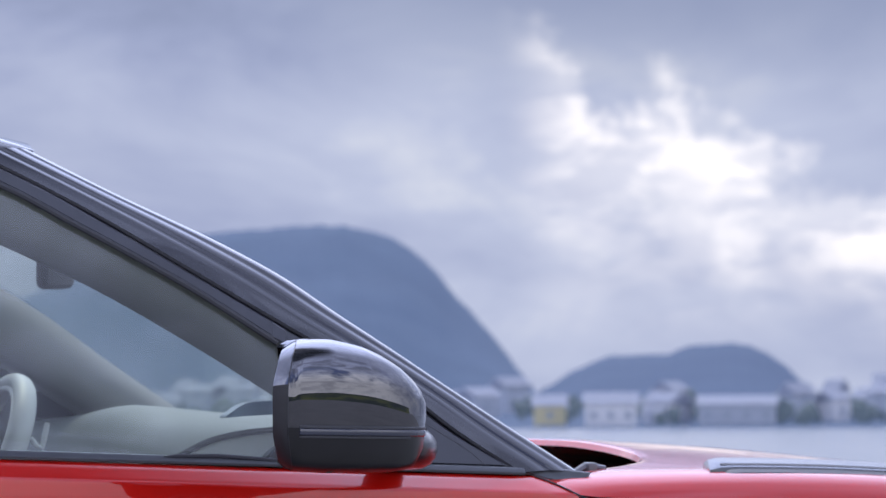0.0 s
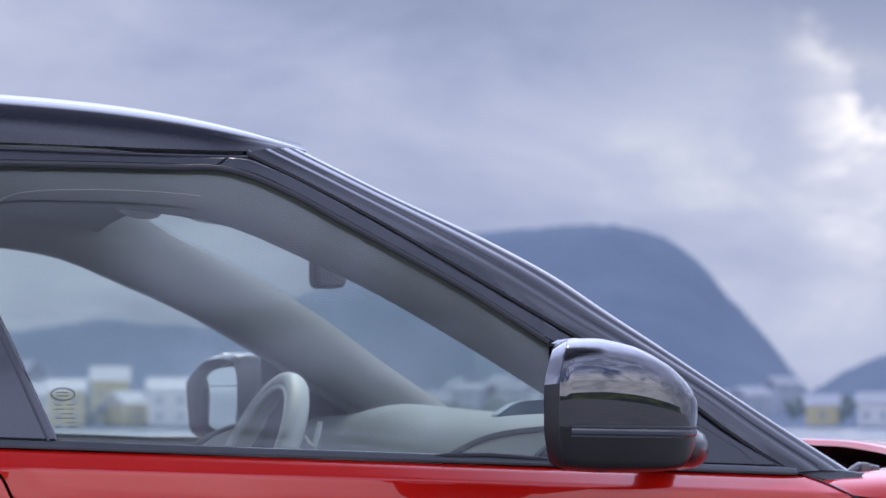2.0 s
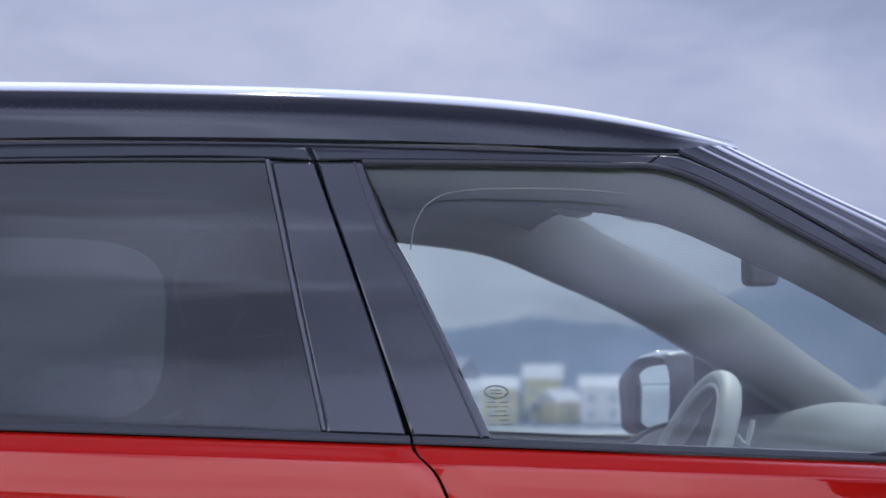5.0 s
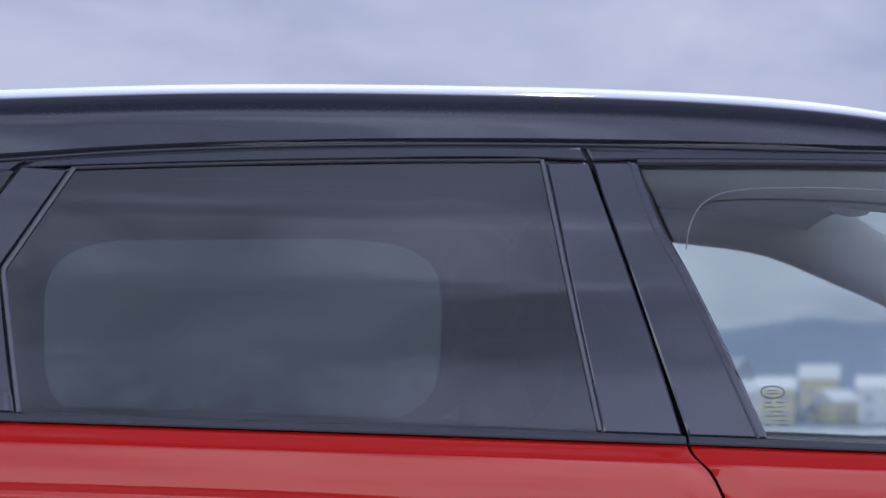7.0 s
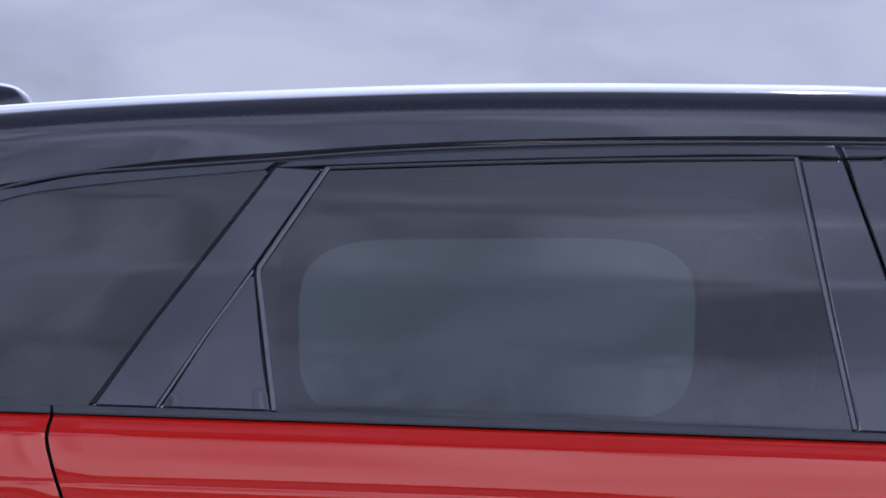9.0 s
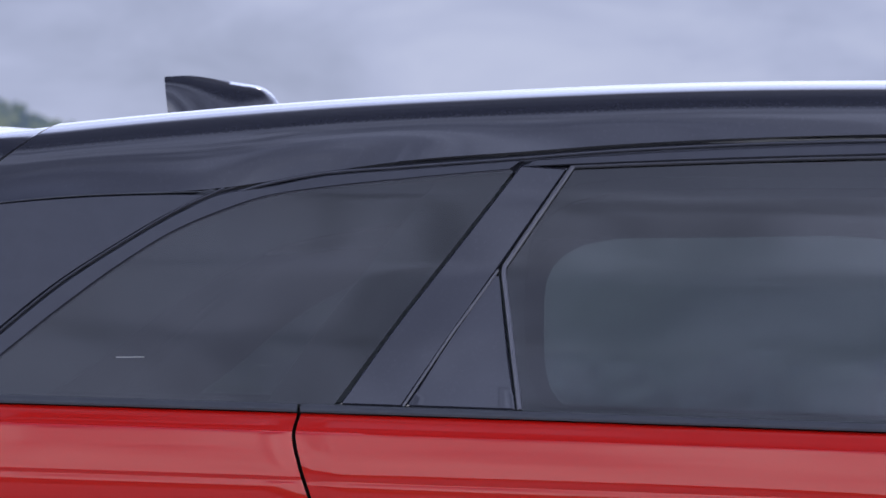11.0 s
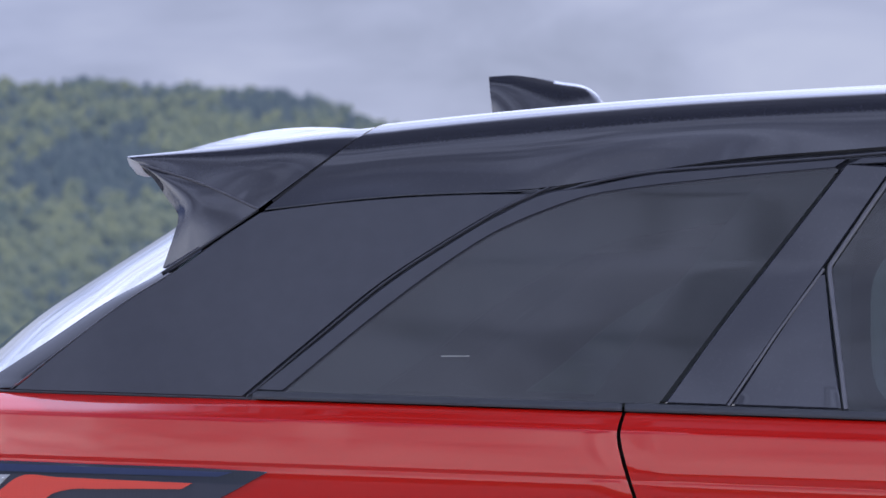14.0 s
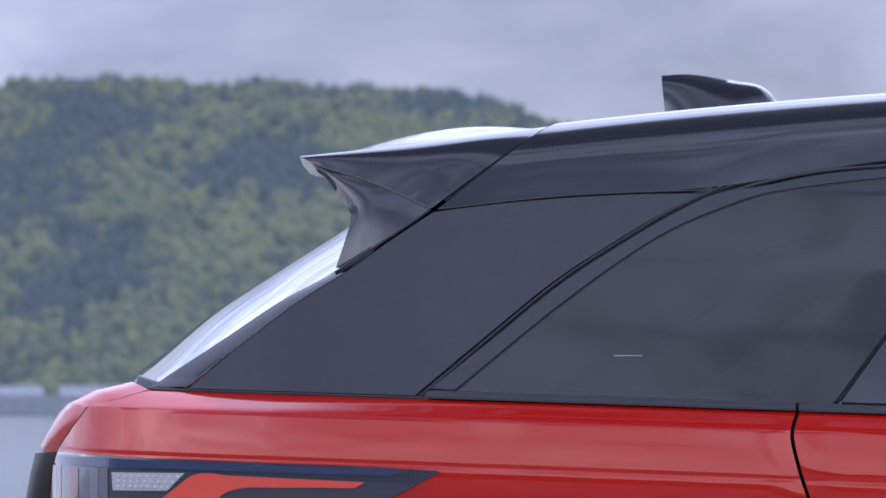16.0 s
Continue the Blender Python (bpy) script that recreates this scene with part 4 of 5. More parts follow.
def cabin_rail():
    bm = bmesh.new()
    a, b = curve(TRIM_LOW, 60), curve(TRIM_HIGH, 60)
    grid = []
    for (xa, za), (xb, zb_) in zip(a, b):
        row = []
        za_in, y_in = za, 4.92 + 0.09 * max(0, xa - 1.3)
        y_out = skin(xa, za + 0.05) + 0.022
        for t, (dx, y, z) in enumerate(((0, y_out, za + 0.075), (0, y_out + 0.02, za + 0.02), (0, y_in - 0.03, za + 0.004), (0, y_in, za), (0.01, y_in + 0.03, za + 0.008))):
            row.append((xa + dx, y, z))
        row.append(((xa + xb) / 2, y_in + 0.05, (za + zb_) / 2))
        row.append((xb + 0.012, skin(xb, zb_) + 0.085, zb_ - 0.005))
        grid.append(row)
    sheet(bm, grid)
    return bm


both("pillar_trim", cabin_rail, PILLAR_GREY, car, "pale grey inner pillar lining", sharp=180)

# --- front door: frame, glass, pillar cover, waist strip ---
upper_front = [(0.672, split(GUTTER, 0.672) - 0.013), (0.85, split(GUTTER, 0.85) - 0.013), (1.0, split(GUTTER, 1.0) - 0.013), (1.17, split(GUTTER, 1.17) - 0.010)]
lower_front = [(0.679, 1.514), (0.742, 1.5155), (0.927, 1.5165), (1.089, 1.5155), (1.150, 1.514)]
both("window_frame", lambda: panel(upper_front, lower_front, -0.001, 0.02, 30, 4), SATIN, front_doors)
pillar_hi = [(1.172, 1.5285), (1.20, 1.5265)] + shift(PILLAR_SEAL[1:6], -0.007, -0.004)
pillar_lo = [(1.152, 1.5145), (1.176, 1.5105), (1.200, 1.5055)] + shift(WINDOW_TOP[5:], 0.0, 0.003)
both("pillar_frame", lambda: panel(pillar_hi, pillar_lo, -0.001, 0.02, 40, 5), SATIN, front_doors)
sail_in = [(1.622, 1.267), (1.624, 1.20), (1.618, top_of_strip(1.618))]
sail_out = shift([PILLAR_SEAL[5], PILLAR_SEAL[6], PILLAR_SEAL[7], PILLAR_SEAL[8]], -0.010, -0.004)
sail_out[-1] = (1.965, top_of_strip(1.965))
both("sail_panel", lambda: panel(sail_in, sail_out, -0.001, 0.012, 16, 10), SATIN, front_doors)
both("sail_joint", lambda: panel([(1.609, 1.2745), (1.6105, 1.2985)], [(1.633, 1.2615), (1.633, 1.2855)], -0.0035, 0.008, 6, 6), SATIN, front_doors)
both("sail_seam", strip([(1.80, 1.172), (1.90, 1.112), (1.925, top_of_strip(1.925))], 0.0014, 0.0, 1.0, 16, False), RUBBER, front_doors)
glass_top = [(0.745, 1.510)] + shift(WINDOW_TOP[1:], 0, 0.001)
glass_low = [(0.889, 1.118), (1.0, 1.108), (1.2, 1.101), (1.4, 1.095), (1.617, 1.086)]
panes("window_glass", lambda: panel(glass_top, glass_low, 0.010, 0.0035, 40, 14, 0.001), CLEAR, front_doors, "clear side window glass")
both("window_seal", strip(WINDOW_TOP, 0.0048, 0.003, 0.9, 60), RUBBER, front_doors)
b_front = shift(B_GAP[:5], 0.002)
b_cover_hi = [(0.680, 1.511)] + b_front[1:4] + [(0.783, top_of_strip(0.783))]
both("pillar_cover", lambda: panel(b_cover_hi, FRONT_REAR_EDGE[:4] + [(FRONT_REAR_EDGE[4][0] + 0.002, top_of_strip(0.89))], -0.001, 0.012, 24, 8), GLOSS, front_doors)
both("glass_edge", strip(shift(FRONT_REAR_EDGE, -0.012), 0.0022, -0.0015, 0.5, 30), SATIN, front_doors)


def waist_strip(x0, x1):
    def build():
        bm = bmesh.new()
        grid = []
        for x in np.linspace(x0, x1, 40):
            b = belt(x)
            end = 0.002 if x in (x0, x1) else 0.0
            grid.append([(x, skin(x, b + h) + d + end, b + h) for h, d in ((0.0002, 0.004), (0.001, -0.003), (0.004, -0.0048), (0.008, -0.0040), (0.0115, -0.001), (0.0125, 0.006), (0.0125, 0.012))])
        sheet(bm, grid)
        return bm
    return build


both("waist_strip", waist_strip(1.99, 0.783), STRIP, front_doors)
both("waist_strip", waist_strip(0.779, -0.3925), STRIP, rear_doors)


def strip_blade():
    bm = bmesh.new()
    tube(bm, on_side([(x, top_of_strip(x) + 0.001 - 0.004 * abs((x - 1.50) / 0.1)) for x in np.linspace(1.42, 1.60, 12)], -0.003), [0.0005] + [0.003] * 10 + [0.002], 6)
    return bm


both("strip_end", strip_blade, RUBBER, front_doors)

# --- rear door ---
upper_rear = [(0.663, split(GUTTER, 0.663) - 0.013), (0.40, split(GUTTER, 0.40) - 0.013), (0.1, split(GUTTER, 0.1) - 0.013), (-0.085, split(GUTTER, -0.085) - 0.013)]
lower_rear = [(0.671, 1.514), (0.606, 1.5165), (0.328, 1.513), (0.096, 1.506), (-0.034, 1.501), (-0.104, 1.498)]
both("window_frame", lambda: panel(upper_rear, lower_rear, -0.001, 0.02, 40, 4), SATIN, rear_doors)
b_rear = [(0.6735, 1.511)] + shift(B_GAP[1:4], -0.002) + [(0.774, top_of_strip(0.774))]
both("pillar_cover", lambda: panel(b_rear, [(0.615, 1.511), (0.638, 1.343), (0.669, top_of_strip(0.669))], -0.001, 0.012, 24, 8), GLOSS, rear_doors)
both("window_seal", strip([(-0.034, 1.498), (0.096, 1.503), (0.328, 1.510), (0.606, 1.514)], 0.0026, 0.002, 0.9, 50), RUBBER, rear_doors)
both("edge_trim", strip(shift(REAR_FRONT_EDGE, 0.004), 0.0032, 0.001, 0.8, 30), TRIM, rear_doors)
both("edge_trim", strip([REAR_TOP[0], KINK, REAR_LOW], 0.0036, 0.001, 0.8, 40, False), TRIM, rear_doors)
rear_glass_a = [(0.628, 1.512), (0.650, 1.343), (0.680, 1.128)]
rear_glass_b = [(-0.034, 1.497), (-0.1265, 1.357), (-0.118, 1.28), (-0.100, 1.152)]
panes("window_glass", lambda: panel(curve(rear_glass_a, 40), curve(rear_glass_b, 40, False), 0.004, 0.0035, 24, 24, 0.001, False), PRIVACY, rear_doors, "dark privacy side window glass")
c_front = [(-0.1045, 1.500)] + shift(C_GAP[1:3], 0.0025) + [(-0.3405, top_of_strip(-0.34))]
c_inner = [(-0.041, 1.496), (-0.131, 1.362), (-0.190, 1.276), (-0.259, top_of_strip(-0.26))]
both("pillar_cover", lambda: panel(curve(c_front, 30), curve(c_inner, 30, False), -0.001, 0.012, 24, 8, 0.0025, False), GLOSS, rear_doors)
tri_a = [(-0.1365, 1.349), (-0.195, 1.266), (-0.2545, top_of_strip(-0.255))]
tri_b = [(-0.1325, 1.349), (-0.122, 1.27), (-0.1085, top_of_strip(-0.108))]
# the strip over this seam is grey to give the joint its highlight
both("corner_seam", strip([(-0.1335, 1.355), (-0.1930, 1.271), (-0.2570, top_of_strip(-0.257))], 0.0020, 0.0006, 0.8, 30, False), TRIM, rear_doors)
both("corner_panel", lambda: panel(tri_a, tri_b, 0.001, 0.012, 20, 8), GLOSS, rear_doors)

# --- quarter window and rear pillar ---
q_gap = [(-0.3485, top_of_strip(-0.35) - 0.001)] + shift([C_GAP[2], C_GAP[1]], -0.0025) + [(-0.115, 1.4915)]
q_top = shift(QUARTER[::-1], 0.0006, -0.0006)
quarter = panes("quarter_window", lambda: panel(curve(q_gap, 40, False), curve(q_top, 40), 0.000, 0.004, 40, 20, 0.0015, False), DEEP_PRIVACY, car, "dark privacy quarter window glass")
band_out = [(-0.892, top_of_strip(-0.89))] + shift(D_LINE[::-1][1:], 0.003, -0.0015) + shift([GUTTER[k] for k in range(len(GUTTER)) if GUTTER[k][0] < -0.2][::-1][1:], 0.002, -0.012) + [(-0.101, 1.508)]
band_in = shift(QUARTER[::-1], -0.0006, 0.0006)
both("window_frame", lambda: panel(curve(band_out, 60), curve(band_in, 60), 0.0, 0.012, 50, 5), SATIN, quarter)
both("frame_line", strip(QUARTER, 0.0009, 0.0003, 1.0, 60), RUBBER, quarter)
both("pillar_channel", lambda: panel(shift(D_LINE, -0.010, 0.008), shift(D_LINE, 0.010, -0.008), 0.005, 0.006, 40, 3), STRIP, quarter)
both("pillar_seal", strip(D_LINE, 0.0011, 0.002, 0.8, 50), RUBBER, quarter)
both("seal_lip", strip(shift(D_LINE, 0.007, 0.005), 0.0016, 0.0, 1.0, 50), SATIN, quarter)
both("waist_strip", waist_strip(-0.3965, -0.892), STRIP, quarter)
both("quarter_lining", lambda: panel(shift(QUARTER, -0.012, 0.012), [(-0.150, 1.440), (-0.269, 1.420), (-0.384, 1.400), (-0.440, 1.385), (-0.480, 1.365), (-0.535, 1.335), (-0.600, 1.290), (-0.660, 1.240), (-0.760, 1.170)], 0.034, 0.012, 40, 4), CABIN, quarter)
both("inner_block", lambda: panel(shift([C_GAP[3], C_GAP[2], C_GAP[1], C_GAP[0]], -0.10), shift([C_GAP[3], C_GAP[2], C_GAP[1], C_GAP[0]], 0.055), 0.022, 0.02, 12, 4), CABIN, quarter)

d_front = [(-0.907, belt(-0.907) + 0.002)] + shift(D_LINE[::-1][1:5], -0.0018, 0.0012) + [(-0.528, 1.4605)]
PILLAR_BACK = [(-1.020, 1.352), (-1.080, 1.314), (-1.147, 1.262), (-1.232, 1.193)]
d_back = [(-1.231, belt(-1.231) + 0.002)] + PILLAR_BACK[::-1][1:] + shift(SPOILER_GAP[::-1][1:3], 0.002, -0.003)
d_back[-1] = (-0.904, 1.4365)
rear_pillars = both("rear_pillar", lambda: panel(curve(d_front, 50), curve(d_back, 50), 0.0, 0.012, 40, 24, 0.003, True, 0.0075), SATIN, car)


def pillar_roll():
    """The rear edge of the pillar, rolled in towards the screen."""
    bm = bmesh.new()
    grid = []
    for (xa, za), (xb, zb_) in zip(curve(PILLAR_BACK, 30), curve(SCREEN_EDGE, 30)):
        ya, yb = skin(xa, za) + 0.002, skin(xb, zb_) + 0.016
        near = yb / (yb - 0.016)
        row = []
        for t in np.linspace(0, 1, 8):
            row.append((xa + (xb * near - xa) * t, ya + (yb - ya) * (0.5 * t + 0.5 * t * t), za + (EYE[2] + (zb_ - EYE[2]) * near - za) * t + (0.002 if za < 1.2 else 0.0)))
        grid.append(row)
    sheet(bm, grid)
    return bm


both("rolled_edge", pillar_roll, GLOSS, rear_pillars)
both("edge_line", strip(PILLAR_BACK, 0.0009, 0.0002, 1.0, 40), TRIM, rear_pillars)
both("seam_line", strip([(x, belt(x) + 0.001) for x in np.linspace(-0.895, -1.285, 12)], 0.0022, 0.004, 1.0, 20), RUBBER, rear_pillars)

both("glass_mark", strip([(-0.641, 1.238), (-0.603, 1.238)], 0.0006, -0.0004, 1.0, 6), LEATHER, quarter, "thin pale line on the glass")

# --- spoiler ---
SPOILER_REAR = [(-1.045, 4.735, 1.353), (-1.033, 4.77, 1.412), (-1.032, 4.79, 1.432), (-1.057, 4.825, 1.462), (-1.088, 4.86, 1.496), (-1.107, 4.88, 1.512)]
SPOILER_CREASE = [(-1.107, 4.88, 1.5135), (-1.003, 4.80, 1.481), (-0.908, 4.732, 1.441)]
SPOILER_TOP = [(-1.131, 4.90, 1.526), (-0.9799, 4.845, 1.5352), (-0.8392, 4.825, 1.5497), (-0.750, 4.86, 1.5625)]


def set_at(points, ys):
    """The same line as seen from the kerb, at other depths."""
    return [(x * b / y, b, EYE[2] + (z - EYE[2]) * b / y) for (x, y, z), b in zip(points, ys)]


SPOILER_REAR = set_at(SPOILER_REAR, (4.735, 4.745, 4.750, 4.765, 4.780, 4.787))
SPOILER_CREASE = set_at(SPOILER_CREASE, (4.787, 4.758, 4.732))
SPOILER_TOP = set_at(SPOILER_TOP, (4.803, 4.812, 4.822, 4.86))


def ruled(a, b, n, m, bulge=0.0):
    la, lb = curve(a, n), curve(b, n)
    return [[Vector(p) + (Vector(q) - Vector(p)) * t - Vector((0, bulge * math.sin(math.pi * t), 0)) for t in np.linspace(0, 1, m)] for p, q in zip(la, lb)]


def spoiler():
    """Half of the tailgate spoiler: upper flank, side blade below its crease, top with a raised middle, underside."""
    bm = bmesh.new()
    edge = []
    for a in np.linspace(0, 1, 20):
        t = a * math.pi / 2
        k = math.sin(t) ** 0.78
        c = 0.30 * k + 0.70 * (1 - math.cos(t)) ** 1.7
        edge.append((-0.908 + (0.908 - 0.750) * k, 4.732 + (4.86 - 4.732) * c, 1.441 + (1.5625 - 1.441) * k))
    crease, top = curve(SPOILER_CREASE, 30), curve(SPOILER_TOP, 30)
    flank = []
    for p, q in zip(crease[::-1], top[::-1]):
        row = []
        for e in edge:
            f = (e[2] - 1.441) / (1.5625 - 1.441)
            g = (e[1] - 4.732) / (4.86 - 4.732)
            row.append((p[0] + (q[0] - p[0]) * f, p[1] + (q[1] - p[1]) * g, p[2] + (q[2] - p[2]) * f))
        flank.append(row)
    sheet(bm, flank)
    sheet(bm, ruled(SPOILER_CREASE, SPOILER_REAR[::-1], 24, 12, 0.004))
    crown = []
    for k, (x, y, z) in enumerate(curve(SPOILER_TOP, 22)):
        t = 1 - k / 21
        row = []
        for f in np.linspace(0, 1, 18):
            lift = 0.020 * math.sin(math.pi / 2 * min(f * 1.4, 1)) + 0.026 * math.sin(math.pi * min(t * 1.05, 1)) ** 1.3 * max(0.0, min(1.0, (f - 0.12) / 0.35)) ** 2
            row.append((x - 0.11 * math.sin(f * math.pi / 2) * (0.3 + 0.7 * t), y + (YC - y) * f, z + lift))
        crown.append(row)
    sheet(bm, crown)
    back = curve(SPOILER_REAR + [SPOILER_TOP[0]], 16)
    under = []
    for k, (x, y, z) in enumerate(back):
        t = k / 15
        under.append([(x - 0.11 * math.sin(f * math.pi / 2) * t**2 + 0.05 * f * (1 - t), y + (YC - y) * f, z + 0.020 * t * math.sin(math.pi / 2 * min(f * 1.4, 1))) for f in np.linspace(0, 1, 10)])
    sheet(bm, under)
    return bm


spoiler_ob = part("spoiler", whole(spoiler), GLOSS, car, "gloss black tailgate spoiler", sharp=30)


def bar(points, radius, count=20):
    def build():
        bm = bmesh.new()
        tube(bm, [Vector(p) for p in curve(points, count)], radius, 8)
        return bm
    return build


both("spoiler_crease", bar([(x, y - 0.001, z) for x, y, z in SPOILER_CREASE], 0.0017), TRIM, spoiler_ob)
both("spoiler_gap", bar([(-1.036, 4.699, 1.352), (-0.97, 4.713, 1.396), (-0.909, 4.737, 1.440)], 0.0019), RUBBER, spoiler_ob)
gap_line = []
for a in np.linspace(0.03, 1, 12):
    k = math.sin(a * math.pi / 2) ** 0.78
    gap_line.append((-0.904 + 0.157 * k, 4.738 + 0.128 * (0.30 * k + 0.70 * (1 - math.cos(a * math.pi / 2)) ** 1.7), 1.4405 + 0.1235 * k))
both("spoiler_gap", bar(gap_line, 0.0024), RUBBER, spoiler_ob)


def spoiler_lip():
    bm = bmesh.new()
    rows = [[(-1.130, 4.892, 1.5235), (-1.116, 4.886, 1.5195), (-1.107, 4.883, 1.5115)], [(-1.127, 4.897, 1.513), (-1.116, 4.891, 1.506), (-1.103, 4.887, 1.503)], [(-1.116, 4.900, 1.500), (-1.107, 4.896, 1.497), (-1.094, 4.890, 1.496)]]
    sheet(bm, [set_at(row, [y - 0.094 for _, y, _ in row]) for row in rows], (0.004, 0.012, 0))
    return bm


both("lip_reflector", spoiler_lip, WHITE_TRIM, spoiler_ob, "pale lip under the spoiler tip")

# --- rear screen and tailgate ---
SCREEN_MID = [(-1.185, 1.451), (-1.298, 1.381), (-1.392, 1.322), (-1.486, 1.244), (-1.542, 1.203)]


def rear_screen(cut0, cut1):
    bm = bmesh.new()
    a, b = curve([(-0.985, 1.387)] + SCREEN_EDGE, 28), curve([(-1.113, 1.498)] + SCREEN_MID, 28)
    grid = []
    for (xa, za), (xb, zb_) in zip(a, b):
        ya = skin(xa, za) + 0.016
        near = ya / (ya - 0.016)
        xa, za = xa * near, EYE[2] + (za - EYE[2]) * near
        row = []
        for f in np.linspace(0, 1, 25) ** 1.3:
            g = 1 - (1 - f) ** 1.5
            row.append((xa + (xb - xa) * g - 0.001, ya + (YC - ya) * f, za + (zb_ - za) * g))
        grid.append(row)
    sheet(bm, [row[cut0:cut1] for row in grid], (0.006, 0, -0.004))
    return bm


rear_screen_ob = part("rear_screen", whole(lambda: rear_screen(3, None)), material("rear_glass", glass((0.28, 0.31, 0.34), 0.30)), car, "sloping dark rear screen glass", sharp=70)
both("screen_border", lambda: rear_screen(0, 4), GLOSS, rear_screen_ob, "black printed glass border")
both("screen_foot", lambda: panel([(-1.268, 1.1985), (-1.290, 1.2045), (-1.314, 1.2110)], [(-1.275, 1.1865), (-1.295, 1.1905), (-1.318, 1.1955)], 0.022, 0.03, 10, 4), TRIM, rear_screen_ob)


def tailgate():
    """Half of the red tailgate: the shelf under the screen and the corner strip beside the seam, then across and down to the bumper."""
    bm = bmesh.new()
    grid = []
    for k in range(len(TAIL_EDGE) - 1):
        for m in np.linspace(0, 1, 6)[: 6 if k == len(TAIL_EDGE) - 2 else 5]:
            xa, za = np.array(TAIL_EDGE[k]) * (1 - m) + np.array(TAIL_EDGE[k + 1]) * m
            x, y, z = np.array(TAIL_OUT[k]) * (1 - m) + np.array(TAIL_OUT[k + 1]) * m
            ya = skin(xa, za) + 0.001
            row = []
            for t in np.linspace(0, 1, 9):
                arc = 0.012 * math.sin(math.pi * t)
                row.append((xa + (x - xa) * t - 0.35 * arc, ya + (y - ya) * t - 0.4 * arc, za + (z - za) * t + (0.3 * arc if k < 3 else 0.0)))
            for t in np.linspace(0, 1, 14)[1:]:
                row.append((x - 0.045 * math.sin(math.pi / 2 * t), y + (YC - y) * t, z + (0.004 if k > 1 else -0.006) * t))
            grid.append(row)
    sheet(bm, grid)
    return bm


part("tailgate", whole(tailgate), RED, car, sharp=60)

# --- tail lamps ---
LAMP_TOP = [(-1.454, 1.1025), (-1.42, 1.1025), (-1.353, 1.101), (-1.244, 1.098), (-1.082, 1.093), (-0.941, 1.089), (-0.866, 1.0845)]
LAMP_LOW = [(-1.494, 0.985), (-1.40, 0.985), (-1.25, 0.99), (-1.08, 1.0), (-0.965, 1.030), (-0.909, 1.058), (-0.864, 1.0835)]
lamps = both("tail_lamp", lambda: panel(LAMP_TOP, LAMP_LOW, -0.004, 0.02, 60, 12), LAMP_SMOKE, car, "smoked tail lamp with red light bar")
bar_top = [(-1.300, 1.000), (-1.250, 1.044), (-1.228, 1.060), (-1.206, 1.0755), (-1.145, 1.0755), (-1.06, 1.0725), (-0.964, 1.069)]
bar_low = [(-1.205, 1.000), (-1.177, 1.036), (-1.160, 1.052), (-1.137, 1.059), (-1.09, 1.0605), (-1.04, 1.0610), (-0.979, 1.061)]
both("light_bar", lambda: panel(bar_top, bar_low, -0.0064, 0.004, 40, 6, 0.001), LAMP_RED, lamps, "red light bar")
both("reversing_light", lambda: panel([(-1.328, 1.0785), (-1.216, 1.079)], [(-1.326, 1.054), (-1.241, 1.055)], -0.0064, 0.004, 10, 5, 0.001), LAMP_CLEAR, lamps, "clear ribbed reversing light")
# the rail's dark blue is a reflection put into the lens colour
both("lamp_rail", lambda: panel([(-1.452, 1.0985), (-1.35, 1.0965), (-1.05, 1.0885), (-0.91, 1.0835)], [(-1.458, 1.0865), (-1.35, 1.0855), (-1.05, 1.0800), (-0.93, 1.0775)], -0.0058, 0.004, 30, 4, 0.001), material("lamp_blue_reflection", lens((0.05, 0.065, 0.15), 0.05)), lamps)
both("lens_cover", lambda: panel([(-1.464, 1.084), (-1.335, 1.084)], [(-1.488, 0.998), (-1.335, 0.998)], -0.0052, 0.004, 12, 8, 0.001), material("lamp_haze", lens((0.17, 0.17, 0.215))), lamps, "pale translucent lens cover")
for x0, x1, mat, label in ((-1.450, -1.436, LAMP_PINK, "pale rose lens slat"), (-1.418, -1.392, LAMP_PINK, "pale rose lens slat"), (-1.368, -1.352, LAMP_GREY, "clear lens slat")):
    both("lens_slat", lambda: panel([(x0, 1.083), (x1, 1.083)], [(x0, 1.0), (x1, 1.0)], -0.0060, 0.004, 6, 8, 0.0015), mat, lamps, label)


def lamp_wrap():
    """The lamp's end, wrapped round the corner on to the tailgate."""
    bm = bmesh.new()
    grid = []
    for (xa, za), q in zip(curve([(-1.455, 1.1025), (-1.470, 1.085), (-1.483, 1.062), (-1.494, 1.03), (-1.497, 0.985)], 14), curve([(-1.549, 4.98, 1.096), (-1.552, 4.98, 1.083), (-1.556, 4.98, 1.065), (-1.563, 4.98, 1.03), (-1.565, 4.98, 0.985)], 14)):
        ya = skin(xa, za) - 0.003
        grid.append([(xa + (q[0] - xa) * t - 0.006 * math.sin(math.pi * t), ya + (q[1] - ya) * t - 0.018 * math.sin(math.pi * t), za + (q[2] - za) * t) for t in np.linspace(0, 1, 12)] + [(q[0] - 0.02, q[1] + 0.25, q[2])])
    sheet(bm, grid, (0.01, 0.004, 0))
    return bm


def led_bulbs():
    """Three rows of small round LEDs in each reversing light, all on one mesh."""
    bm = bmesh.new()
    bmesh.ops.create_icosphere(bm, subdivisions=1, radius=0.0024)
    first = part("led", bm, WHITE_TRIM, lamps[0], sharp=180)
    for far in (False, True):
        for row, z in enumerate((1.0735, 1.0665, 1.0595)):
            for k, x in enumerate(np.linspace(-1.316, -1.226 - 0.007 * row, 9)):
                ob = first if not far and row == 0 and k == 0 else new("led", first.data)
                ob.parent = lamps[far]
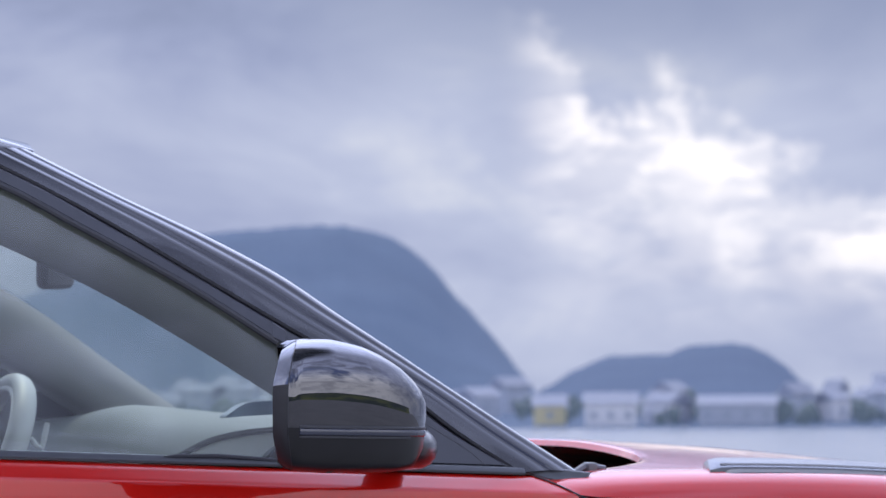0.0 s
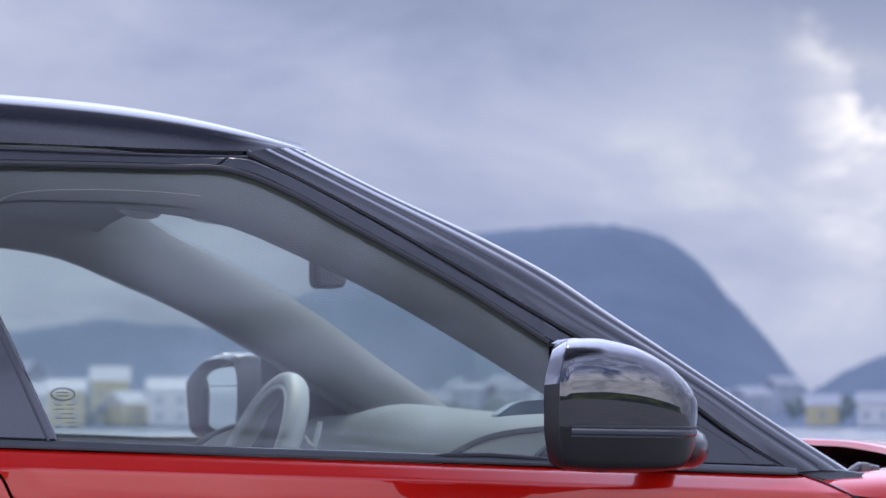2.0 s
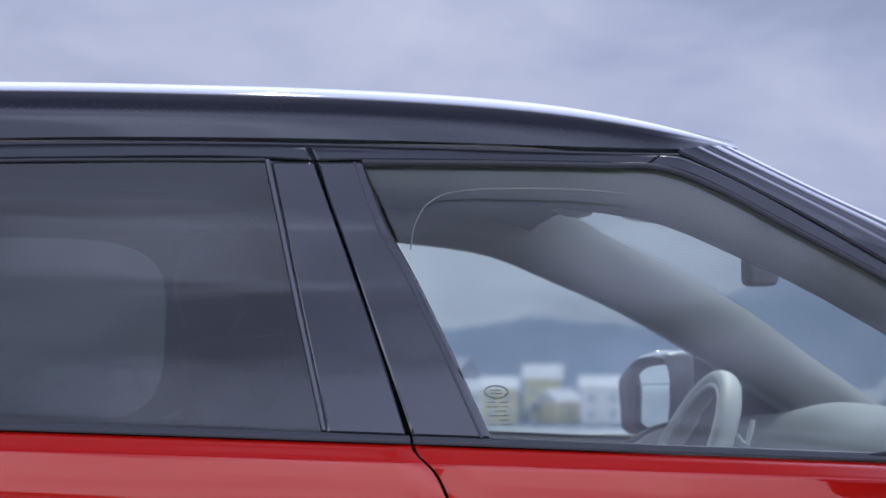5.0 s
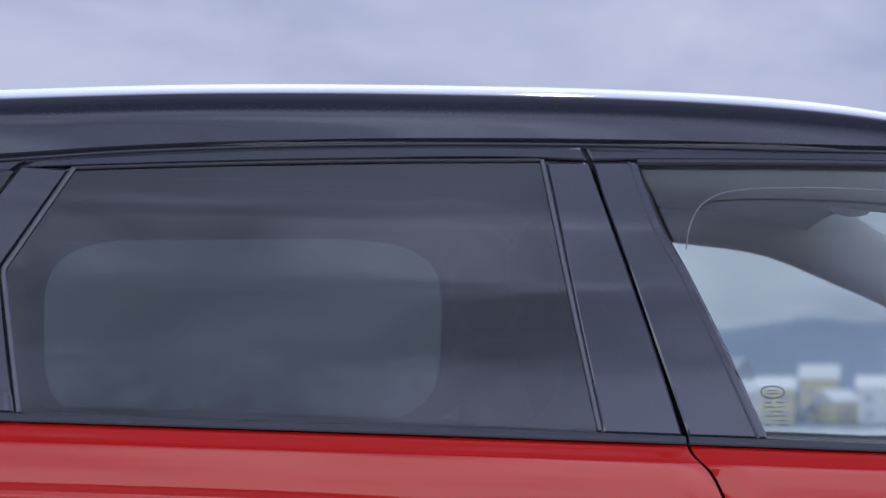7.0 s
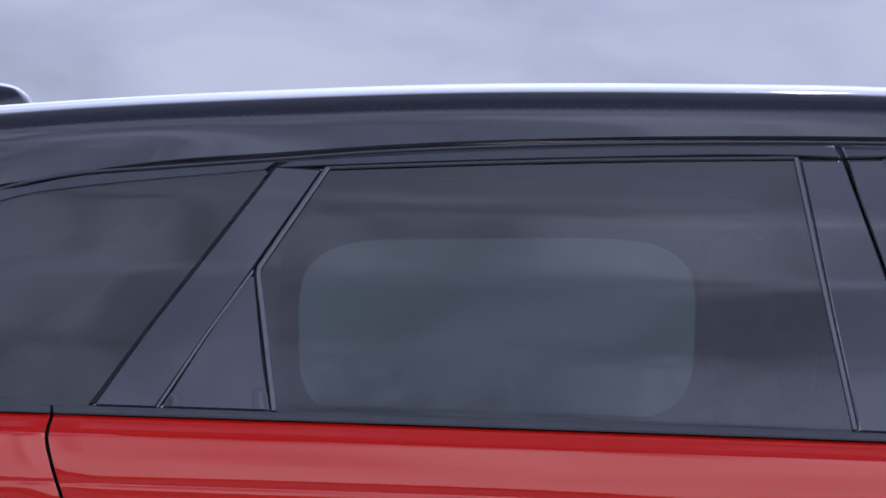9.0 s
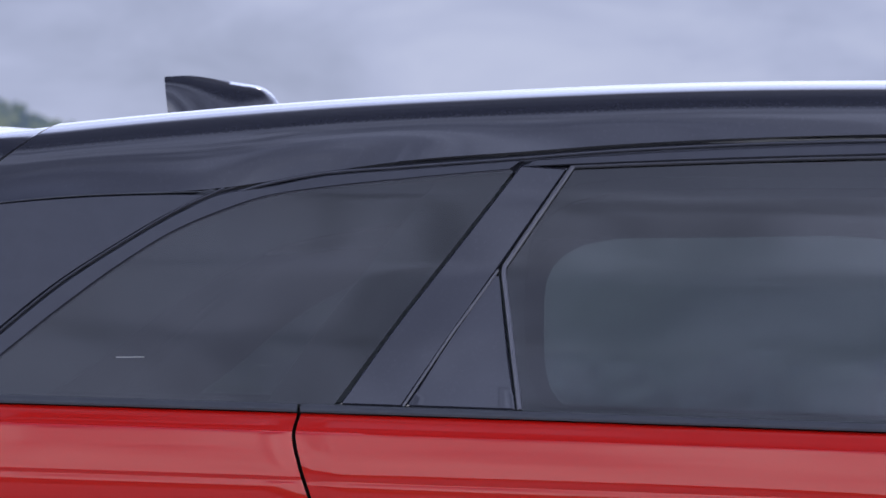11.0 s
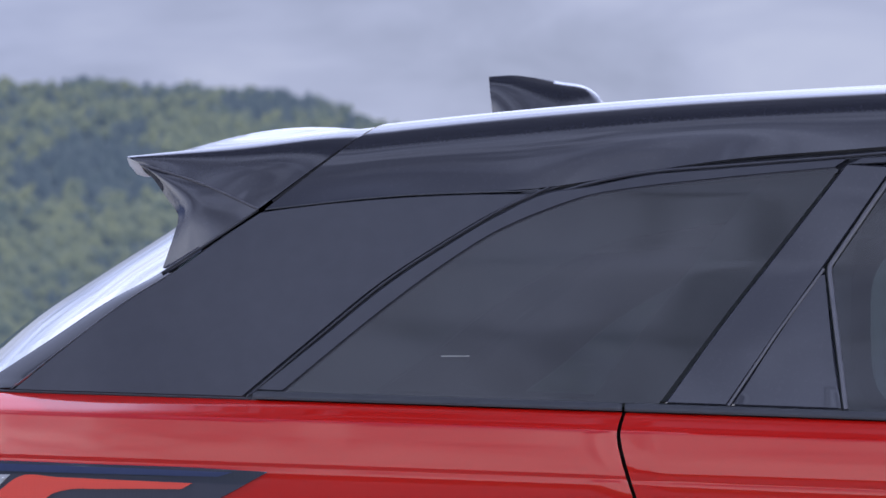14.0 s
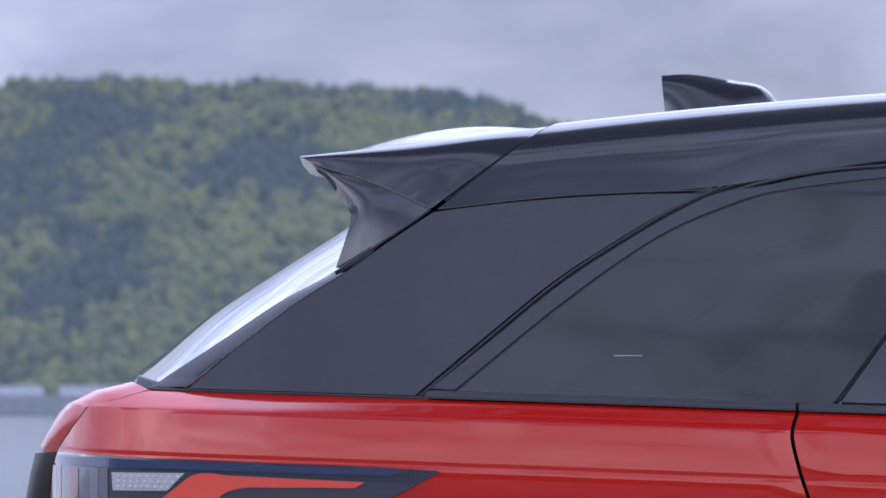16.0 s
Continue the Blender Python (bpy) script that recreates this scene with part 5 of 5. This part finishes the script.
                y = skin(x, z) - 0.0068
                ob.location = (x, 2 * YC - y if far else y, z)


led_bulbs()
both("lamp_end", lamp_wrap, MATT_BLACK, lamps)
both("tail_seam", strip(TAIL_EDGE[2:8], 0.0006, -0.0002, 1.0, 30), RUBBER, car, "thin seam between quarter and tailgate")

# --- antenna fin ---
def antenna():
    bm = bmesh.new()
    top = [(-0.692, 1.694), (-0.650, 1.6955), (-0.610, 1.690), (-0.574, 1.684), (-0.529, 1.673), (-0.514, 1.660), (-0.506, 1.646)]
    low = [(-0.683, 1.628), (-0.650, 1.631), (-0.610, 1.634), (-0.574, 1.637), (-0.540, 1.640), (-0.520, 1.642), (-0.506, 1.643)]
    a, b = curve(top, 24), curve(low, 24)
    grid = []
    for k, ((xa, za), (xb, zb_)) in enumerate(zip(a, b)):
        w = 0.036 * math.sin(math.pi * (0.12 + 0.82 * k / 23)) ** 0.6
        ring = []
        for t in np.linspace(0, 1, 9):
            ring.append((xb + (xa - xb) * t, YC - w * (1 - t) ** 0.7 - 0.004 * (1 - t**6), zb_ + (za - zb_) * t))
        for t in np.linspace(1, 0, 9)[1:]:
            ring.append((xb + (xa - xb) * t, YC + w * (1 - t) ** 0.7 + 0.004 * (1 - t**6), zb_ + (za - zb_) * t))
        grid.append(ring)
    sheet(bm, grid)
    bm.faces.new([v for v in bm.verts][: len(grid[0])])
    return bm


part("antenna_fin", antenna(), GLOSS, car, "gloss black shark-fin roof antenna", sharp=60)

# --- door mirrors ---
M_TOP = [(1.53, 1.2611), (1.538, 1.2674), (1.579, 1.2706), (1.611, 1.2706), (1.642, 1.266), (1.673, 1.2598), (1.703, 1.2488), (1.732, 1.2346), (1.755, 1.218), (1.773, 1.2013), (1.781, 1.1878)]
M_LOW = [(1.52, 1.1146), (1.527, 1.0975), (1.546, 1.0895), (1.6, 1.0859), (1.662, 1.0854), (1.722, 1.0864), (1.755, 1.0908), (1.773, 1.1127), (1.779, 1.1324), (1.782, 1.1601)]


def mirror_body(f0, f1, u0=0.0, u1=1.0, grow=0.0, cap=False):
    """The part of the mirror housing from height f0 to f1 (0 foot, 1 crown) and from u0 (glass end) to u1 (nose)."""
    def build():
        bm = bmesh.new()
        grid = []
        for u in np.linspace(u0, u1, 26):
            x = 1.526 + 0.255 * u
            hi, lo = split(M_TOP, max(x, 1.552)), split(M_LOW, max(x, 1.552))
            tuck = 0.12 * max(0.0, 1 - u / 0.104) ** 1.5
            hi, lo = hi - tuck * 0.08, lo + tuck * 0.10
            half = (1 - tuck) * 0.105 * math.sqrt(max(1 - (max(u - 0.10, 0) / 0.92) ** 2.4, 0.0)) * (0.90 + 0.10 * min(u / 0.12, 1))
            row = []
            for f in np.linspace(f0, f1, 16):
                a = -math.pi / 2 + math.pi * f
                s = math.copysign(abs(math.sin(a)) ** 0.80, math.sin(a))
                mid = lo + 0.60 * (hi - lo)
                z = mid + (hi - mid if s > 0 else mid - lo) * s * (1 + grow)
                c = abs(math.cos(a)) ** (0.55 if s > 0 else 0.30)
                y = 4.585 - half * c - grow * 0.1
                rake = 0.016 * (max(0.0, (z - 1.20) / 0.07) ** 1.3 + 0.5 * max(0.0, (1.14 - z) / 0.05)) * (1 - u) ** 2
                row.append((x + rake + 0.40 * (y - 4.48) * max(1 - u, 0.0) ** 1.5, y, z))
            for f in np.linspace(f1, f0, 8):
                a = -math.pi / 2 + math.pi * f
                s = math.copysign(abs(math.sin(a)) ** 0.80, math.sin(a))
                mid = lo + 0.60 * (hi - lo)
                z = mid + (hi - mid if s > 0 else mid - lo) * s * (1 + grow)
                y = 4.59 + 0.06 * abs(math.cos(a)) ** 0.5 * (1 - 0.75 * u)
                row.append((x + 0.40 * (y - 4.48) * max(1 - u, 0.0) ** 1.5, y, z))
            grid.append(row)
        sheet(bm, grid)
        return bm
    return build


mirrors = both("door_mirror", mirror_body(0.0, 1.0, 0.092, 1.0), DARK_CHROME, car, "glossy dark door mirror with a folding arm", sharp=60)
bezels = both("mirror_bezel", mirror_body(0.53, 1.0, 0.0, 0.088, 0.004), DARK_CHROME, mirrors, sharp=60)
both("bezel_foot", mirror_body(0.0, 0.53, 0.0, 0.088, 0.004), MATT_BLACK, mirrors, "matt black lower mirror bezel", sharp=60)
both("bezel_seam", mirror_body(0.0, 1.0, 0.088, 0.093, 0.001), RUBBER, mirrors, sharp=60)
# far housing and bezel are coloured duller black in place of dimmer reflections
mirrors[1].data.materials[0] = SATIN
bezels[1].data.materials[0] = SATIN
both("mirror_foot", mirror_body(0.0, 0.383, 0.094, 0.97, 0.006), DEEP_BLACK, mirrors, "gloss black lower mirror housing", sharp=60)


def mirror_band(z, r, x0=1.566, x1=1.79):
    def build():
        bm = bmesh.new()
        path = []
        for x in np.linspace(x0, x1, 30):
            u = (x - 1.536) / 0.245
            half = 0.105 * math.sqrt(max(1 - (max(u - 0.10, 0) / 0.92) ** 2.4, 0.0)) * (0.90 + 0.10 * min(u / 0.12, 1))
            hi, lo = split(M_TOP, x), split(M_LOW, x)
            mid = lo + 0.60 * (hi - lo)
            s = z - 0.02 * (x - x0) - mid
            s /= hi - mid if s > 0 else mid - lo
            c = math.cos(math.asin(max(-1, min(1, math.copysign(abs(s) ** 1.25, s))))) ** (0.55 if s > 0 else 0.30)
            y = 4.585 - half * c - 0.0012
            path.append((x + 0.40 * (y - 4.48) * max(1 - u, 0.0) ** 1.5, y, z - 0.02 * (x - x0)))
        tube(bm, path, r, 8, 0.6)
        return bm
    return build


both("mirror_seam", mirror_band(1.150, 0.0022), RUBBER, mirrors)
both("turn_signal", mirror_band(1.1435, 0.0052, 1.566, 1.77), LAMP_SMOKE, mirrors, "smoked turn signal strip")
both("mirror_seam", mirror_band(1.1365, 0.0016, 1.566, 1.74), RUBBER, mirrors)


def mirror_arm():
    bm = bmesh.new()
    path = [(1.640, 4.36, 1.126), (1.680, 4.385, 1.124), (1.715, 4.43, 1.121), (1.745, 4.52, 1.117), (1.775, 4.67, 1.112)]
    tube(bm, curve(path, 16), [0.020, 0.024, 0.027] + [0.028] * 13, 16)
    return bm


mirror_arms = both("mirror_arm", mirror_arm, DEEP_BLACK, mirrors)


def mirror_glass():
    bm = bmesh.new()
    ring = []
    for t in np.linspace(0, 2 * math.pi, 40, endpoint=False):
        c, s = math.cos(t), math.sin(t)
        y = 4.584 + 0.058 * math.copysign(abs(c) ** 0.55, c)
        ring.append((1.541 + 0.40 * (y - 4.48), y, 1.181 + (0.062 - 0.10 * (4.600 - y)) * math.copysign(abs(s) ** 0.6, s)))
    centre = bm.verts.new((1.541 + 0.40 * 0.104, 4.584, 1.181))
    vs = [bm.verts.new(p) for p in ring]
    for a, b in zip(vs, vs[1:] + vs[:1]):
        bm.faces.new((centre, a, b))
    back = bmesh.ops.extrude_face_region(bm, geom=list(bm.faces))
    bmesh.ops.translate(bm, verts=[g for g in back["geom"] if isinstance(g, bmesh.types.BMVert)], vec=(0.01, 0, 0))
    return bm


both("mirror_glass", mirror_glass, MIRROR, mirrors, "silvered mirror glass")


def mirror_shell():
    """The thick outer wall of the far mirror's housing, seen from behind its glass."""
    bm = bmesh.new()
    outer = curve([(1.60, 6.62, 1.103), (1.548, 6.62, 1.108), (1.533, 6.62, 1.123), (1.526, 6.62, 1.212), (1.541, 6.62, 1.234), (1.57, 6.62, 1.26), (1.60, 6.62, 1.272), (1.64, 6.62, 1.272)], 30, False)
    inner = curve([(1.598, 6.60, 1.112), (1.560, 6.60, 1.115), (1.553, 6.60, 1.127), (1.553, 6.60, 1.189), (1.566, 6.60, 1.222), (1.595, 6.60, 1.247), (1.635, 6.60, 1.260)], 30, False)
    sheet(bm, [[Vector(p) + (Vector(q) - Vector(p)) * t - Vector((0, 0.006 * math.sin(math.pi * t), 0)) for t in np.linspace(0, 1, 5)] for p, q in zip(outer, inner)], (0.03, 0.03, 0))
    return bm


part("mirror_shell", mirror_shell(), SATIN, mirrors[1])


def mirror_eye():
    bm = bmesh.new()
    bmesh.ops.create_uvsphere(bm, u_segments=14, v_segments=8, radius=0.008, matrix=Matrix.Translation((1.622, 4.52, 1.0925)) @ Matrix.Diagonal((1.3, 1, 0.8, 1)))
    return bm


both("mirror_camera", mirror_eye, RUBBER, mirrors)

# the kerb-side housing stands clear of the door on its arm
OUT = Matrix.Translation(EYE) @ Matrix.Diagonal((0.957, 0.957, 0.957, 1)) @ Matrix.Translation(-Vector(EYE))
for piece in (mirrors[0], *mirrors[0].children):
    if piece is not mirror_arms[0]:
        piece.data.transform(OUT)

# --- wheels, underbody, nose ---
def ring_of(bm, profile, centre, count=40):
    """Turns a profile of (radius, y) about the wheel's axle."""
    rings = [[bm.verts.new((centre[0] + r * math.cos(a), y, centre[2] + r * math.sin(a))) for r, y in profile] for a in np.linspace(0, 2 * math.pi, count, endpoint=False)]
    for u, v in zip(rings, rings[1:] + rings[:1]):
        for k in range(len(profile) - 1):
            bm.faces.new((u[k], u[k + 1], v[k + 1], v[k]))


def wheel(x):
    def tyre():
        bm = bmesh.new()
        ring_of(bm, [(0.27, 4.63), (0.30, 4.615), (0.345, 4.625), (0.36, 4.65), (0.362, 4.74), (0.36, 4.83), (0.345, 4.855), (0.27, 4.85)], (x, 0, 0.362))
        return bm

    tyres = both("tyre", tyre, TYRE, wheels_for(x))
    return tyres


def wheels_for(x):
    made = both("wheel", lambda: rim_mesh(x), CHROME, car, "ten-spoke alloy wheel")
    return made


def rim_mesh(x):
    bm = bmesh.new()
    ring_of(bm, [(0.275, 4.632), (0.265, 4.640), (0.255, 4.70), (0.24, 4.84)], (x, 0, 0.362))
    for k in range(10):
        a = 2 * math.pi * k / 10
        tube(bm, [(x + r * math.cos(a), y, 0.362 + r * math.sin(a)) for r, y in ((0.03, 4.665), (0.14, 4.655), (0.262, 4.645))], [0.026, 0.018, 0.022], 8)
    ring_of(bm, [(0.001, 4.650), (0.05, 4.655), (0.06, 4.68)], (x, 0, 0.362), 20)
    return bm


wheel(2.47)
wheel(-0.40)


def underbody():
    bm = bmesh.new()
    box(bm, (-1.40, 4.90, 0.24), (3.15, 2 * YC - 4.90, 0.62), 0.05)
    box(bm, (-1.36, 4.75, 0.62), (1.95, 2 * YC - 4.75, 0.70), 0.03)
    return bm


part("underbody", underbody(), CABIN, car)


def nose():
    bm = bmesh.new()
    grid = []
    for x, z in curve([(3.20, 1.0), (3.29, 0.93), (3.33, 0.80), (3.345, 0.65), (3.33, 0.50), (3.27, 0.35), (3.10, 0.25)], 24):
        row = []
        for f in np.linspace(0, 1, 16):
            g = math.sin(f * math.pi / 2) ** 0.6
            y0 = waist(3.15) - 0.02
            row.append((x - 0.35 * (1 - g), y0 + (YC - y0) * f, z))
        grid.append(row)
    sheet(bm, grid)
    return bm


part("front_bumper", whole(nose), RED, car, sharp=60)

# --- cabin ---
def door_lining(front, back):
    def build():
        bm = bmesh.new()
        sheet(bm, [[(x, skin(x, belt(x) + h) + d, belt(x) + h) for h, d in ((0.004, 0.022), (0.006, 0.045), (-0.01, 0.075), (-0.06, 0.085), (-0.45, 0.09))] for x in np.linspace(front, back, 30)])
        return bm
    return build


both("door_lining", door_lining(1.95, 0.80), CABIN, front_doors)
both("door_lining", door_lining(0.76, -0.36), CABIN, rear_doors)
both("inner_lining", door_lining(-0.40, -1.20), CABIN, quarter)


def inner_pillar():
    bm = bmesh.new()
    grid = []
    for z in np.linspace(1.50, 1.10, 20):
        x0, x1 = split_z(B_GAP, z) - 0.080, split_z(FRONT_REAR_EDGE, z) + 0.028
        y = skin((x0 + x1) / 2, z)
        grid.append([(x0, y + 0.03, z), (x0 + 0.01, y + 0.09, z), ((x0 + x1) / 2, y + 0.10, z), (x1 - 0.01, y + 0.088, z), (x1 - 0.028, y + 0.022, z)])
    sheet(bm, grid)
    return bm


both("inner_pillar", inner_pillar, CABIN, car, "grey lined centre pillar")


def aperture_seal():
    """The soft lip round the door opening: up the pillar lining, round the corner, along the roof."""
    bm = bmesh.new()
    path = [(0.806, 4.77, 1.390), (0.812, 4.77, 1.425), (0.826, 4.77, 1.450), (0.850, 4.77, 1.466), (0.885, 4.77, 1.473), (0.95, 4.77, 1.476), (1.05, 4.77, 1.475), (1.12, 4.77, 1.470)]
    tube(bm, curve(path, 40), 0.0009, 8)
    return bm


both("aperture_seal", aperture_seal, PILLAR_GREY, car, "pale grey lip round the door opening")


def window_lining():
    """Soft-cornered lining round the rear side window."""
    bm = bmesh.new()
    grid = []
    for t in np.linspace(0, 2 * math.pi, 120):
        c, s = math.cos(t), math.sin(t)
        p, q = math.copysign(abs(c) ** 0.42, c), math.copysign(abs(s) ** 0.50, s)
        outer, inner = (0.268 + 0.435 * p, 1.312 + 0.192 * q), (0.264 + 0.362 * p, 1.300 + 0.170 * q)
        grid.append([(outer[0], skin(*outer) + 0.024, outer[1]), ((outer[0] + inner[0]) / 2, skin(*outer) + 0.045, (outer[1] + inner[1]) / 2), (inner[0], skin(*inner) + 0.052, inner[1]), (inner[0], skin(*inner) + 0.040, inner[1])])
    sheet(bm, grid)
    return bm


both("window_lining", window_lining, CABIN, rear_doors)


# white slivers painted in for the sky that shows past the folded visors
def sun_visor(x0, x1, y, z0, z1, tall):
    bm = bmesh.new()
    sheet(bm, [[(x0 + (x1 - x0) * k + 0.004 * f, y + 0.05 * f, z0 + (z1 - z0) * k - tall * f * math.sin(math.pi * (0.12 + 0.8 * k))) for f in np.linspace(0, 1, 4)] for k in np.linspace(0, 1, 10)], (0, 0, 0.006))
    return bm


part("sun_visor", sun_visor(1.120, 1.181, 5.29, 1.480, 1.470, 0.010), WHITE_TRIM, car, "white sliver in place of the sky past the sun visor")
part("sun_visor", sun_visor(1.371, 1.436, 5.89, 1.498, 1.489, 0.005), WHITE_TRIM, car, "white sliver in place of the sky past the sun visor")


def dashboard(x_from, z_to):
    bm = bmesh.new()
    prof = [(1.68, 0.80), (1.65, 0.98), (1.622, 1.05), (1.632, 1.09), (1.660, 1.128), (1.71, 1.147), (1.78, 1.154), (1.90, 1.150), (2.02, 1.11), (2.06, 1.07), (2.05, 0.85)]
    grid = []
    if z_to < 2:
        prof = [(1.616, 1.076), (1.632, 1.104), (1.664, 1.134), (1.71, 1.1515), (1.78, 1.158), (1.90, 1.153), (2.02, 1.115)]
    for x, z in curve(prof, 44):
        row = []
        for y in np.linspace(4.76, 2 * YC - 4.76, 40):
            d = abs(y - YC) / 0.8
            hood = 0.020 * math.exp(-(((y - 5.95) / 0.17) ** 2)) * math.exp(-(((x - 1.70) / 0.12) ** 2))
            row.append((x + 0.05 * (1 - d * d) - 0.03 * d**4, y, z + (hood if z > 1.1 else 0) - 0.012 * d**6))
        grid.append(row)
    sheet(bm, grid)
    return bm


dash = part("dashboard", dashboard(1.51, 9), CABIN, car, "dark dashboard with pale leather top", sharp=60)
part("dash_top", dashboard(0, 1.126), DASH, dash, "pale leather dashboard top", sharp=60)


def dash_cap():
    bm = bmesh.new()
    path = [(1.475, 4.79, 1.095), (1.495, 4.79, 1.107), (1.537, 4.79, 1.127), (1.588, 4.79, 1.138), (1.631, 4.79, 1.142), (1.75, 4.79, 1.146)]
    tube(bm, curve(path, 24), 0.0045, 8, 0.8)
    return bm


both("dash_end", dash_cap, CABIN, dash)


def dash_cheek():
    bm = bmesh.new()
    top = curve([(1.485, 4.792, 1.09), (1.52, 4.792, 1.115), (1.588, 4.792, 1.135), (1.75, 4.792, 1.142)], 20)
    sheet(bm, [[(x, y, z + (0.98 - z) * f) for f in np.linspace(0, 1, 5)] for x, y, z in top], (0, 0.01, 0))
    return bm


both("dash_cheek", dash_cheek, LEATHER, dash, "pale dashboard end cheek")


# added patch, no known part: gives the teal tone at the dashboard end
def end_trim():
    bm = bmesh.new()
    low = [(1.566, 1.160), (1.590, 1.162), (1.625, 1.164), (1.66, 1.166)]
    top = [(1.568, 1.163), (1.596, 1.180), (1.625, 1.184), (1.66, 1.184)]
    sheet(bm, [[(xa + (xb - xa) * t, 4.80 + 0.004 * t, za + (zb - za) * t) for t in np.linspace(0, 1, 5)] for (xa, za), (xb, zb) in zip(curve(low, 14), curve(top, 14))], (0, 0.03, 0))
    return bm


part("end_trim", end_trim(), material("patch_teal", lambda n: surface(n, n.blend(n.noise(place(n), 20.0), (0.035, 0.085, 0.13), (0.05, 0.11, 0.16)), 0.3, 0.0, 0.4)), dash, "dark teal patch added at the dashboard end")


def seat(y0):
    """A front seat's backrest with its headrest, leaning back."""
    bm = bmesh.new()
    grid = []
    for f in np.linspace(0, 1, 18):
        z, x = 0.70 + 0.58 * f, 0.87 - 0.19 * f
        w = 0.24 - 0.05 * f**3
        grid.append([(x + 0.07 * math.cos(a), y0 + w * math.copysign(abs(math.sin(a)) ** 0.7, math.sin(a)), z + 0.01 * math.cos(a)) for a in np.linspace(-math.pi, math.pi, 28)])
    sheet(bm, grid)
    bm.faces.new([bm.verts.new(p) for p in grid[-1][:-1]])
    head = bmesh.ops.create_uvsphere(bm, u_segments=20, v_segments=12, radius=1.0, matrix=Matrix.Translation((0.668, y0, 1.375)) @ Matrix.Diagonal((0.065, 0.14, 0.095, 1)))
    return bm


both("front_seat", lambda: seat(5.12), SEAT, car, "dark leather front seat")


def wheel_place():
    m = Matrix.Translation((1.485, 5.95, 1.047)) @ Matrix.Rotation(radians(-66), 4, "Y")
    return m


def wheel_ring():
    bm = bmesh.new()
    rings = []
    for a in np.linspace(0, 2 * math.pi, 64, endpoint=False):
        rings.append([bm.verts.new(wheel_place() @ Vector(((0.182 + 0.0165 * math.cos(b)) * math.cos(a), (0.182 + 0.0165 * math.cos(b)) * math.sin(a), 0.021 * math.sin(b)))) for b in np.linspace(0, 2 * math.pi, 14, endpoint=False)])
    for u, v in zip(rings, rings[1:] + rings[:1]):
        for k in range(14):
            bm.faces.new((u[k], u[(k + 1) % 14], v[(k + 1) % 14], v[k]))
    return bm


steering = part("steering_wheel", wheel_ring(), LEATHER, car, "pale leather steering wheel", sharp=60)


def wheel_hub():
    bm = bmesh.new()
    bmesh.ops.create_uvsphere(bm, u_segments=24, v_segments=12, radius=0.055, matrix=wheel_place() @ Matrix.Translation((-0.02, 0, -0.035)) @ Matrix.Diagonal((1, 1, 0.4, 1)))
    for a in (0.0, math.pi, -math.pi / 2):
        tube(bm, [wheel_place() @ Vector((r * math.cos(a + math.pi / 2), r * math.sin(a + math.pi / 2), -0.012)) for r in (0.05, 0.12, 0.178)], [0.03, 0.018, 0.014], 10, 0.6)
    return bm


part("hub", wheel_hub(), CABIN, steering)


def wheel_inlay():
    bm = bmesh.new()
    rings = []
    for a in np.linspace(0, 2 * math.pi, 64, endpoint=False):
        rings.append([bm.verts.new(wheel_place() @ Vector(((0.166 + 0.0042 * math.cos(b)) * math.cos(a), (0.166 + 0.0042 * math.cos(b)) * math.sin(a), 0.014 + 0.0042 * math.sin(b)))) for b in np.linspace(0, 2 * math.pi, 8, endpoint=False)])
    for u, v in zip(rings, rings[1:] + rings[:1]):
        for k in range(8):
            bm.faces.new((u[k], u[(k + 1) % 8], v[(k + 1) % 8], v[k]))
    return bm


part("inlay", wheel_inlay(), WHITE_TRIM, steering, "bright metal ring inlay")


def stalk():
    bm = bmesh.new()
    tube(bm, [(1.545, 5.80, 1.12), (1.553, 5.80, 1.108), (1.563, 5.80, 1.102), (1.568, 5.80, 1.122), (1.573, 5.80, 1.145)], [0.003, 0.004, 0.005, 0.0055, 0.0045], 8)
    return bm


part("shift_paddle", stalk(), WHITE_TRIM, steering, "bright metal shift paddle")


def inner_mirror():
    bm = bmesh.new()
    box(bm, (1.496, 5.535, 1.366), (1.548, 5.60, 1.427), 0.012)
    tube(bm, [(1.54, YC, 1.41), (1.54, YC, 1.45), (1.50, YC, 1.50)], [0.012, 0.014, 0.02], 8)
    return bm


part("interior_mirror", inner_mirror(), CABIN, car, "dark interior mirror on the windscreen")

# maker's print on the front glass: an oval mark and unreadable lines
def glass_mark():
    bm = bmesh.new()
    cx, cz = 0.9035, 1.194
    tube(bm, on_side([(cx + 0.0165 * math.cos(t), cz + 0.0085 * math.sin(t)) for t in np.linspace(0, 2 * math.pi, 40)], 0.0085), 0.0005, 6)
    tube(bm, on_side([(cx + 0.0150 * math.cos(t), cz + 0.0072 * math.sin(t)) for t in np.linspace(0, 2 * math.pi, 40)], 0.0085), 0.00025, 6)
    for dz, a, b in ((0.0022, -0.008, 0.008), (-0.0022, -0.008, 0.008), (-0.014, -0.012, -0.002), (-0.014, 0.004, 0.015), (-0.020, -0.014, 0.001), (-0.020, 0.006, 0.014),
                     (-0.026, -0.004, 0.012), (-0.032, -0.012, 0.014), (-0.038, 0.002, 0.014), (-0.044, -0.013, -0.006), (-0.044, 0.004, 0.016)):
        for k in np.arange(a, b, 0.0032):
            tube(bm, on_side([(cx + k, cz + dz), (cx + min(k + 0.0022, b), cz + dz)], 0.0085), 0.0007, 6, 0.3)
    return bm


part("glass_print", glass_mark(), PRINT, front_doors[0], "small dark maker's print of an oval and lines")
